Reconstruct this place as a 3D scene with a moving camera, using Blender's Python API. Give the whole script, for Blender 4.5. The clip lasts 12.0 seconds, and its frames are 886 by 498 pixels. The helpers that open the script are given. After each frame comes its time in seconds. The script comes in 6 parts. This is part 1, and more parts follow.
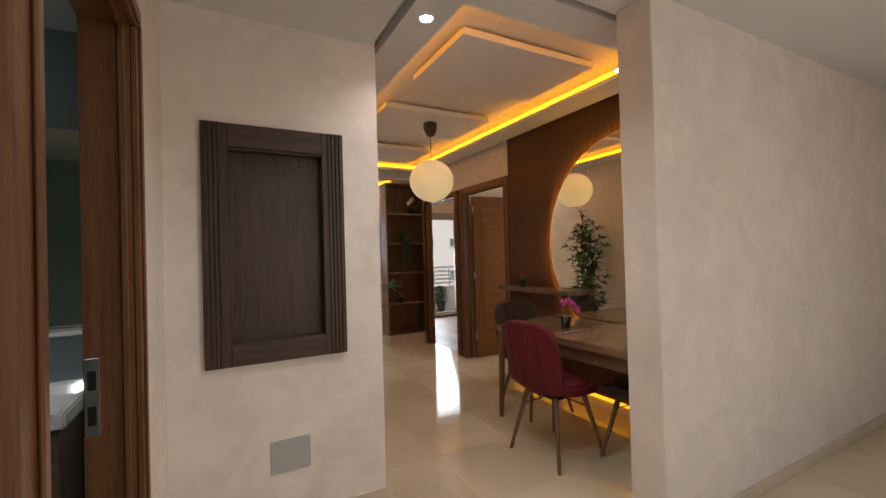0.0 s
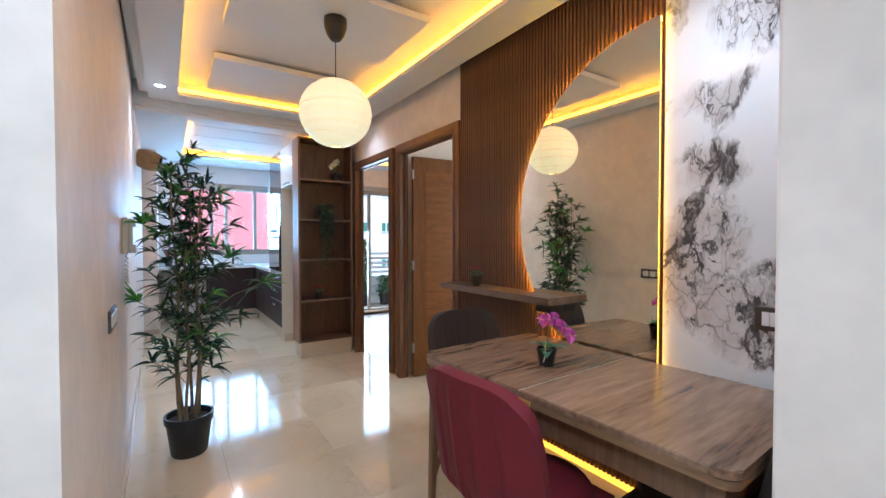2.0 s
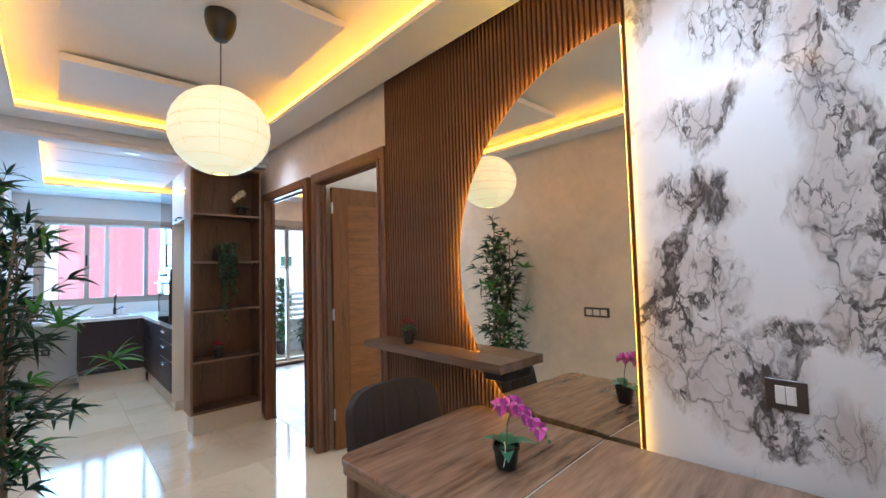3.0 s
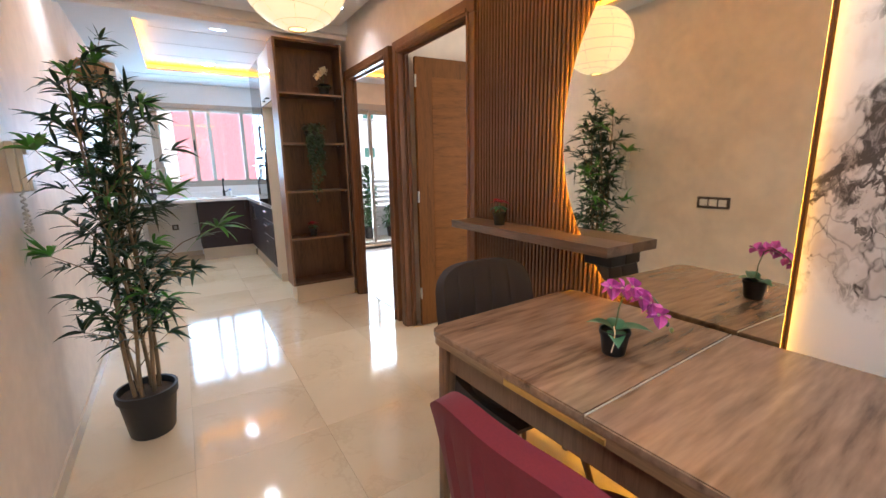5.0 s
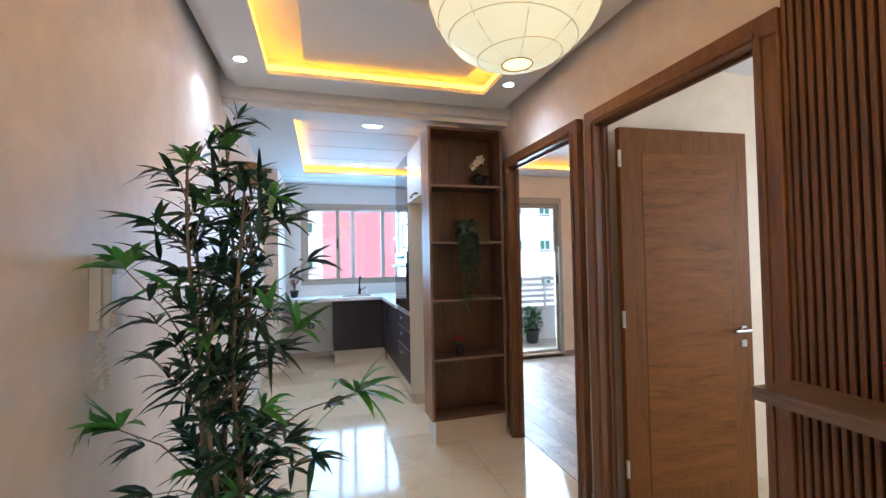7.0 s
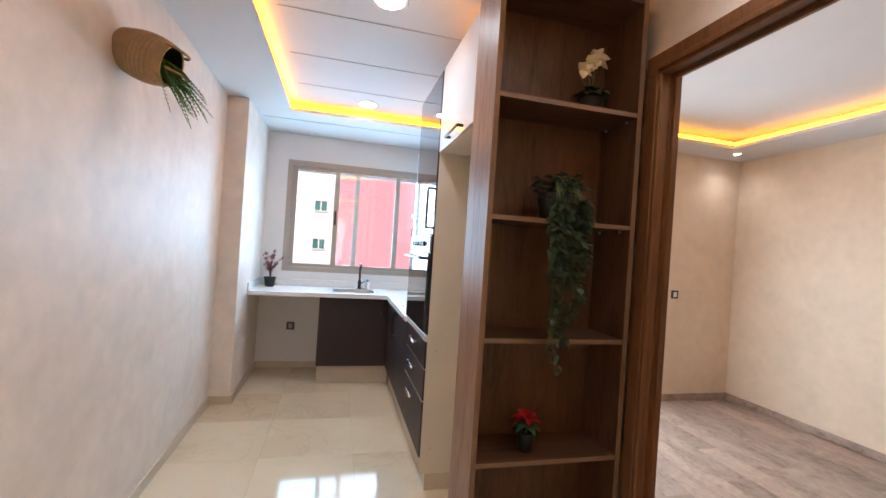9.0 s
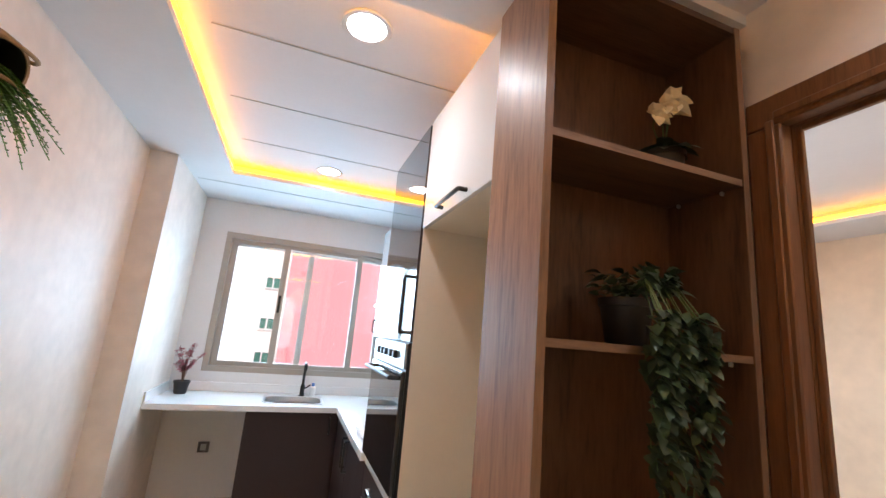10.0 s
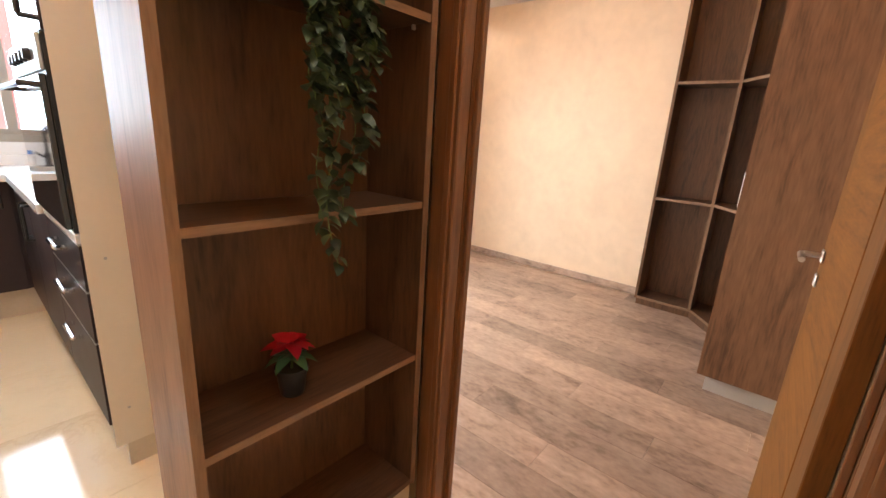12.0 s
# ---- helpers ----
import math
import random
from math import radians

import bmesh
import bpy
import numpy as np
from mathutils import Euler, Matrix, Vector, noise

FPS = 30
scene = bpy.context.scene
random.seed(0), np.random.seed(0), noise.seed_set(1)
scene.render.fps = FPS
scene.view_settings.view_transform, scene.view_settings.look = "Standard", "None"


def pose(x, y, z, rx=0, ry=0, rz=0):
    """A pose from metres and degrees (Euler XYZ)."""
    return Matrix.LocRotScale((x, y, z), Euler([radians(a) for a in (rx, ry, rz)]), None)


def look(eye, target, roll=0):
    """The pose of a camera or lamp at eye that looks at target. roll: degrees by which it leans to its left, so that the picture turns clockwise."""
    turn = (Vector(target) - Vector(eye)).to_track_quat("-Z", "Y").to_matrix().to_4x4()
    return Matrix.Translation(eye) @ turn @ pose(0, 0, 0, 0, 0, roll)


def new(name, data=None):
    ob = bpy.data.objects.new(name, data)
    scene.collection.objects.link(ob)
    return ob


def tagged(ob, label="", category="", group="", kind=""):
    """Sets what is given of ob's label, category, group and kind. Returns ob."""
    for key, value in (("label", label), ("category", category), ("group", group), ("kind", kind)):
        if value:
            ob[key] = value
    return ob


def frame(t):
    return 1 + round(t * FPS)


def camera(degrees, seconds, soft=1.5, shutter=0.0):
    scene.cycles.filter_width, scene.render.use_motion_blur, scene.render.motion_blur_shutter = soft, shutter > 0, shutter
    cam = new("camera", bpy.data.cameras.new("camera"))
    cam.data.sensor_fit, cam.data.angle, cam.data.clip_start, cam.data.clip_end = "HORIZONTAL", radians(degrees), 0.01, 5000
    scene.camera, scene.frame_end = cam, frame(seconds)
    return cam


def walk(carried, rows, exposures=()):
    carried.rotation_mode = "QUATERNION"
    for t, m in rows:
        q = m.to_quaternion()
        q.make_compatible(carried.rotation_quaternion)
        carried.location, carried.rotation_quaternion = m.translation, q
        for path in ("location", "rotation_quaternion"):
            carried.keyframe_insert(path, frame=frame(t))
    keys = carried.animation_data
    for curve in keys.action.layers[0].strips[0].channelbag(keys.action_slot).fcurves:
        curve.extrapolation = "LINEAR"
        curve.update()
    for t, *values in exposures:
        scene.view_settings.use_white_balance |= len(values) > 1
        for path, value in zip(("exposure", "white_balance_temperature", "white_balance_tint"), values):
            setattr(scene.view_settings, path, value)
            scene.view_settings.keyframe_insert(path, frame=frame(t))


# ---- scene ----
cam = camera(93.8, 12.0)
EXPOSURES = [(0.0, 0.1, 7000, 12), (0.5, 0.68, 5450, 4), (1.0, 1.08, 5600, 6), (1.5, 0.95, 5400, 5), (2.5, 1.1, 4800, 0), (3.7, 1.05, 5200, 4), (5.3, 1.25, 5900, 8), (6.0, 1.05, 5600, 5), (7.2, 1.0, 5200, 2), (8.8, 1.0, 6200, 10), (10.8, 1.05, 7000, 13), (12.0, 1.5, 8000, 18)]
PATH = [
    (0, (0.149, 0.057, 1.39), (1.095, 1.819, 1.414), -1.6),
    (0.5, (0.301, 0.315, 1.366), (0.594, 2.293, 1.33), -0.5),
    (1, (0.582, 0.623, 1.385), (1.089, 2.558, 1.394), -0.7),
    (1.5, (0.966, 0.914, 1.378), (1.796, 2.734, 1.363), -0.9),
    (2, (1.147, 1.225, 1.339), (2.252, 2.892, 1.296), 0.0),
    (2.5, (1.283, 1.45, 1.406), (2.564, 2.985, 1.451), -0.6),
    (3, (1.456, 1.612, 1.436), (2.82, 3.071, 1.536), -1.6),
    (3.5, (1.587, 1.706, 1.389), (2.961, 3.151, 1.237), -1.7),
    (3.7, (1.589, 1.723, 1.376), (2.957, 3.147, 1.061), -2.0),
    (5.3, (1.484, 1.849, 1.337), (2.399, 3.59, 0.972), -0.0),
    (5.5, (1.459, 1.927, 1.36), (2.291, 3.726, 1.095), 0.3),
    (6, (1.431, 2.185, 1.416), (2.196, 4.032, 1.347), 0.2),
    (6.5, (1.448, 2.439, 1.422), (2.083, 4.336, 1.455), -1.1),
    (7, (1.554, 2.822, 1.44), (2.111, 4.743, 1.488), -1.1),
    (7.2, (1.598, 2.975, 1.428), (2.175, 4.889, 1.466), -0.5),
    (8.8, (1.872, 4.387, 1.417), (2.394, 6.317, 1.385), 3.6),
    (9, (1.838, 4.523, 1.435), (2.325, 6.463, 1.436), 3.8),
    (9.5, (1.864, 4.933, 1.457), (2.343, 6.864, 1.661), 4.3),
    (10, (1.902, 5.24, 1.566), (2.539, 7.093, 1.967), 5.0),
    (10.5, (1.857, 5.322, 1.531), (2.665, 7.132, 1.799), 5.1),
    (11, (1.823, 5.319, 1.398), (2.745, 7.09, 1.291), 5.0),
    (11.5, (1.847, 5.267, 1.301), (2.958, 6.871, 0.859), 4.3),
    (12, (2.142, 5.191, 1.292), (3.627, 6.425, 0.771), 3.5),
]
walk(cam, [(t, look(eye, target, roll)) for t, eye, target, roll in PATH], EXPOSURES)

# ---- world and large lights ----
world = bpy.data.worlds.new("sky")
scene.world = world
world.use_nodes = True
wn = world.node_tree.nodes
sky = wn.new("ShaderNodeTexSky")
sky.sky_type, sky.sun_disc = 'NISHITA', False
sky.sun_elevation, sky.sun_rotation = radians(48), radians(158)
wn["Background"].inputs["Strength"].default_value = 0.11
world.node_tree.links.new(sky.outputs["Color"], wn["Background"].inputs["Color"])


def lamp(name, kind, m, energy, color, **more):
    data = bpy.data.lights.new(name, kind)
    data.energy, data.color = energy, color
    if "size" in more:
        data.shape, data.size, data.size_y = 'RECTANGLE', more["size"], more["size_y"]
    if "angle" in more:
        data.angle = more["angle"]
    if "spot" in more:
        data.spot_size, data.spot_blend, data.shadow_soft_size = radians(more["spot"]), 1.0, 0.04
    ob = new(name, data)
    ob.matrix_basis = m
    return ob


lamp("sun", 'SUN', look((0, 0, 0), (0.25, 0.62, -0.8)), 3.1, (1, 0.95, 0.88), angle=radians(0.5))
# sky light in the openings
lamp("kitchen_window_daylight", 'AREA', look((2.02, 9.66, 1.70), (2.02, 5.0, 1.25)), 34, (0.44, 0.73, 1.0), size=1.35, size_y=1.15)
lamp("balcony_daylight", 'AREA', look((4.17, 8.40, 1.15), (4.17, 5.0, -0.6)), 50, (0.76, 0.89, 1.0), size=1.3, size_y=2.0)
lamp("room_window_daylight", 'AREA', look((5.6, 3.2, 1.55), (3.1, 3.75, 1.2)), 23, (1.0, 0.97, 0.93), size=1.3, size_y=1.2)
lamp("hall_window_daylight", 'AREA', look((2.0, -1.6, 1.5), (1.9, 3.0, 1.3)), 15, (0.90, 0.95, 1.0), size=2.6, size_y=1.7)

# ---- materials ----
MATS = {}


def mat(name, color, rough=0.5, metal=0.0, vary=0.08, scale=6.0, bump=0.0, bscale=60.0, coat=0.0, spec=0.5, sheen=0.0, trans=0.0, island=False):
    """A surface with blotches at one scale and fine grain at another."""
    m = bpy.data.materials.new(name)
    m.use_nodes = True
    nt = m.node_tree
    b = nt.nodes["Principled BSDF"]
    co = nt.nodes.new("ShaderNodeTexCoord")
    n1 = nt.nodes.new("ShaderNodeTexNoise")
    n1.inputs["Scale"].default_value, n1.inputs["Detail"].default_value = scale, 5
    n2 = nt.nodes.new("ShaderNodeTexNoise")
    n2.inputs["Scale"].default_value, n2.inputs["Detail"].default_value = bscale, 4
    nt.links.new(co.outputs["Object"], n1.inputs["Vector"])
    nt.links.new(co.outputs["Object"], n2.inputs["Vector"])
    ramp = nt.nodes.new("ShaderNodeValToRGB")
    ramp.color_ramp.elements[0].position, ramp.color_ramp.elements[1].position = 0.3, 0.7
    ramp.color_ramp.elements[0].color = (*[c * (1 - vary) for c in color], 1)
    ramp.color_ramp.elements[1].color = (*[min(1, c * (1 + vary)) for c in color], 1)
    mix = nt.nodes.new("ShaderNodeMath")
    mix.operation = 'MULTIPLY_ADD'
    mix.inputs[1].default_value = 0.35
    nt.links.new(n2.outputs["Fac"], mix.inputs[0])
    sub = nt.nodes.new("ShaderNodeMath")
    sub.operation = 'MULTIPLY'
    sub.inputs[1].default_value = 0.65
    nt.links.new(n1.outputs["Fac"], sub.inputs[0])
    nt.links.new(sub.outputs[0], mix.inputs[2])
    nt.links.new(mix.outputs[0], ramp.inputs["Fac"])
    out = ramp.outputs["Color"]
    if island:
        geo = nt.nodes.new("ShaderNodeNewGeometry")
        hsv = nt.nodes.new("ShaderNodeHueSaturation")
        ma = nt.nodes.new("ShaderNodeMapRange")
        ma.inputs["To Min"].default_value, ma.inputs["To Max"].default_value = 0.55, 1.6
        nt.links.new(geo.outputs["Random Per Island"], ma.inputs["Value"])
        nt.links.new(ma.outputs["Result"], hsv.inputs["Value"])
        nt.links.new(out, hsv.inputs["Color"])
        out = hsv.outputs["Color"]
    nt.links.new(out, b.inputs["Base Color"])
    rr = nt.nodes.new("ShaderNodeMapRange")
    rr.inputs["To Min"].default_value, rr.inputs["To Max"].default_value = max(0.02, rough * 0.85), min(1, rough * 1.15)
    nt.links.new(n1.outputs["Fac"], rr.inputs["Value"])
    nt.links.new(rr.outputs["Result"], b.inputs["Roughness"])
    b.inputs["Metallic"].default_value = metal
    b.inputs["Specular IOR Level"].default_value = spec
    b.inputs["Coat Weight"].default_value = coat
    b.inputs["Coat Roughness"].default_value = 0.05
    b.inputs["Sheen Weight"].default_value = sheen
    b.inputs["Transmission Weight"].default_value = trans
    if bump:
        bp = nt.nodes.new("ShaderNodeBump")
        bp.inputs["Strength"].default_value, bp.inputs["Distance"].default_value = bump, 0.004
        nt.links.new(mix.outputs[0], bp.inputs["Height"])
        nt.links.new(bp.outputs["Normal"], b.inputs["Normal"])
    MATS[name] = m
    return m


def wood(name, dark, light, axis='z', rough=0.4, coat=0.15, stretch=14.0, scale=2.2, bump=0.15, spec=0.5, pieces=False):
    """Wood with grain along one axis."""
    m = bpy.data.materials.new(name)
    m.use_nodes = True
    nt = m.node_tree
    b = nt.nodes["Principled BSDF"]
    co = nt.nodes.new("ShaderNodeTexCoord")
    mp = nt.nodes.new("ShaderNodeMapping")
    sc = [stretch] * 3
    sc['xyz'.index(axis)] = 1.0
    mp.inputs["Scale"].default_value = sc
    nt.links.new(co.outputs["Object"], mp.inputs["Vector"])
    src = mp.outputs["Vector"]
    if pieces:
        oi = nt.nodes.new("ShaderNodeObjectInfo")
        add = nt.nodes.new("ShaderNodeVectorMath")
        add.operation = 'MULTIPLY_ADD'
        add.inputs[1].default_value = (37, 53, 71)
        cmb = nt.nodes.new("ShaderNodeCombineXYZ")
        for k in range(3):
            nt.links.new(oi.outputs["Random"], cmb.inputs[k])
        nt.links.new(cmb.outputs[0], add.inputs[0])
        nt.links.new(src, add.inputs[2])
        src = add.outputs[0]
    n1 = nt.nodes.new("ShaderNodeTexNoise")
    n1.inputs["Scale"].default_value, n1.inputs["Detail"].default_value, n1.inputs["Distortion"].default_value = scale, 7, 1.2
    n2 = nt.nodes.new("ShaderNodeTexNoise")
    n2.inputs["Scale"].default_value, n2.inputs["Detail"].default_value = scale * 7, 5
    n3 = nt.nodes.new("ShaderNodeTexNoise")
    n3.inputs["Scale"].default_value, n3.inputs["Detail"].default_value = 1.7, 3
    nt.links.new(src, n1.inputs["Vector"])
    nt.links.new(src, n2.inputs["Vector"])
    nt.links.new(co.outputs["Object"], n3.inputs["Vector"])
    a = nt.nodes.new("ShaderNodeMath")
    a.operation = 'MULTIPLY_ADD'
    a.inputs[1].default_value = 0.35
    c = nt.nodes.new("ShaderNodeMath")
    c.operation = 'MULTIPLY_ADD'
    c.inputs[1].default_value, c.inputs[2].default_value = 0.5, 0.07
    nt.links.new(n1.outputs["Fac"], c.inputs[0])
    nt.links.new(n2.outputs["Fac"], a.inputs[0])
    nt.links.new(c.outputs[0], a.inputs[2])
    d = nt.nodes.new("ShaderNodeMath")
    d.operation = 'MULTIPLY_ADD'
    d.inputs[1].default_value = 0.15
    nt.links.new(n3.outputs["Fac"], d.inputs[0])
    nt.links.new(a.outputs[0], d.inputs[2])
    ramp = nt.nodes.new("ShaderNodeValToRGB")
    e = ramp.color_ramp.elements
    e[0].position, e[1].position = 0.40, 0.72
    e[0].color, e[1].color = (*dark, 1), (*light, 1)
    mid = e.new(0.54)
    mid.color = (*[0.45 * p + 0.55 * q for p, q in zip(dark, light)], 1)
    nt.links.new(d.outputs[0], ramp.inputs["Fac"])
    out = ramp.outputs["Color"]
    if pieces:
        hsv = nt.nodes.new("ShaderNodeHueSaturation")
        ma = nt.nodes.new("ShaderNodeMapRange")
        ma.inputs["To Min"].default_value, ma.inputs["To Max"].default_value = 0.8, 1.25
        nt.links.new(oi.outputs["Random"], ma.inputs["Value"])
        nt.links.new(ma.outputs["Result"], hsv.inputs["Value"])
        nt.links.new(out, hsv.inputs["Color"])
        out = hsv.outputs["Color"]
    nt.links.new(out, b.inputs["Base Color"])
    b.inputs["Roughness"].default_value = rough
    b.inputs["Specular IOR Level"].default_value = spec
    b.inputs["Coat Weight"].default_value = coat
    b.inputs["Coat Roughness"].default_value = 0.2
    bp = nt.nodes.new("ShaderNodeBump")
    bp.inputs["Strength"].default_value, bp.inputs["Distance"].default_value = bump, 0.002
    nt.links.new(a.outputs[0], bp.inputs["Height"])
    nt.links.new(bp.outputs["Normal"], b.inputs["Normal"])
    MATS[name] = m
    return m


def glow(name, color, strength):
    m = bpy.data.materials.new(name)
    m.use_nodes = True
    b = m.node_tree.nodes["Principled BSDF"]
    b.inputs["Base Color"].default_value = (*color, 1)
    b.inputs["Emission Color"].default_value = (*color, 1)
    b.inputs["Emission Strength"].default_value = strength
    MATS[name] = m
    return m


def glassy(name, color=(1, 1, 1), alpha=0.12, rough=0.02):
    """A thin pane: mostly clear, with the gloss of glass."""
    m = bpy.data.materials.new(name)
    m.use_nodes = True
    nt = m.node_tree
    nt.nodes.remove(nt.nodes["Principled BSDF"])
    tr, gl, mx, fr = (nt.nodes.new(k) for k in ("ShaderNodeBsdfTransparent", "ShaderNodeBsdfGlossy", "ShaderNodeMixShader", "ShaderNodeFresnel"))
    tr.inputs["Color"].default_value = (*color, 1)
    gl.inputs["Roughness"].default_value = rough
    fr.inputs["IOR"].default_value = 1.45
    nt.links.new(fr.outputs[0], mx.inputs[0])
    nt.links.new(tr.outputs[0], mx.inputs[1])
    nt.links.new(gl.outputs[0], mx.inputs[2])
    nt.links.new(mx.outputs[0], nt.nodes["Material Output"].inputs["Surface"])
    MATS[name] = m
    return m


def stucco(name, color, vary=0.12):
    """Polished lime plaster: cloudy trowel marks with a soft sheen."""
    m = mat(name, color, rough=0.5, vary=vary, scale=3.4, bump=0.4, bscale=14, spec=0.28)
    n = [k for k in m.node_tree.nodes if k.type == 'TEX_NOISE'][0]
    n.inputs["Distortion"].default_value = 0.8
    return m


def marble(name, base, cloud, vein, scale, width, rough, pieces=False, amount=1.0):
    m = bpy.data.materials.new(name)
    m.use_nodes = True
    nt = m.node_tree
    b = nt.nodes["Principled BSDF"]
    co = nt.nodes.new("ShaderNodeTexCoord")
    src = co.outputs["Object"]
    if pieces:
        oi = nt.nodes.new("ShaderNodeObjectInfo")
        add = nt.nodes.new("ShaderNodeVectorMath")
        add.operation = 'MULTIPLY_ADD'
        add.inputs[1].default_value = (31, 47, 13)
        cmb = nt.nodes.new("ShaderNodeCombineXYZ")
        for k in range(3):
            nt.links.new(oi.outputs["Random"], cmb.inputs[k])
        nt.links.new(cmb.outputs[0], add.inputs[0])
        nt.links.new(src, add.inputs[2])
        src = add.outputs[0]
    warp = nt.nodes.new("ShaderNodeTexNoise")
    warp.inputs["Scale"].default_value, warp.inputs["Detail"].default_value = scale * 0.9, 6
    nt.links.new(src, warp.inputs["Vector"])
    w = nt.nodes.new("ShaderNodeVectorMath")
    w.operation = 'MULTIPLY_ADD'
    w.inputs[1].default_value = (1.1, 1.1, 1.1)
    nt.links.new(warp.outputs["Color"], w.inputs[0])
    nt.links.new(src, w.inputs[2])
    # thin branching veins: where a noise crosses its middle value
    n = nt.nodes.new("ShaderNodeTexNoise")
    n.inputs["Scale"].default_value, n.inputs["Detail"].default_value, n.inputs["Roughness"].default_value = scale, 8, 0.62
    nt.links.new(w.outputs[0], n.inputs["Vector"])
    s = nt.nodes.new("ShaderNodeMath")
    s.operation = 'SUBTRACT'
    s.inputs[1].default_value = 0.5
    nt.links.new(n.outputs["Fac"], s.inputs[0])
    ab = nt.nodes.new("ShaderNodeMath")
    ab.operation = 'ABSOLUTE'
    nt.links.new(s.outputs[0], ab.inputs[0])
    veins = nt.nodes.new("ShaderNodeMapRange")
    veins.inputs["From Max"].default_value = width
    veins.inputs["To Min"].default_value, veins.inputs["To Max"].default_value = 1, 0
    nt.links.new(ab.outputs[0], veins.inputs["Value"])
    # veins gather in patches
    patch = nt.nodes.new("ShaderNodeTexNoise")
    patch.inputs["Scale"].default_value, patch.inputs["Detail"].default_value = scale * 0.55, 4
    nt.links.new(src, patch.inputs["Vector"])
    pr = nt.nodes.new("ShaderNodeMapRange")
    pr.inputs["From Min"].default_value, pr.inputs["From Max"].default_value = 0.42, 0.62
    nt.links.new(patch.outputs["Fac"], pr.inputs["Value"])
    mul = nt.nodes.new("ShaderNodeMath")
    mul.operation = 'MULTIPLY'
    nt.links.new(veins.outputs["Result"], mul.inputs[0])
    nt.links.new(pr.outputs["Result"], mul.inputs[1])
    mul2 = nt.nodes.new("ShaderNodeMath")
    mul2.operation = 'MULTIPLY'
    mul2.inputs[1].default_value = amount
    nt.links.new(mul.outputs[0], mul2.inputs[0])
    clouds = nt.nodes.new("ShaderNodeMix")
    clouds.data_type = 'RGBA'
    clouds.inputs["A"].default_value, clouds.inputs["B"].default_value = (*base, 1), (*cloud, 1)
    nt.links.new(pr.outputs["Result"], clouds.inputs["Factor"])
    mx = nt.nodes.new("ShaderNodeMix")
    mx.data_type = 'RGBA'
    mx.inputs["B"].default_value = (*vein, 1)
    nt.links.new(clouds.outputs["Result"], mx.inputs["A"])
    nt.links.new(mul2.outputs[0], mx.inputs["Factor"])
    nt.links.new(mx.outputs["Result"], b.inputs["Base Color"])
    b.inputs["Roughness"].default_value = rough
    MATS[name] = m
    return m


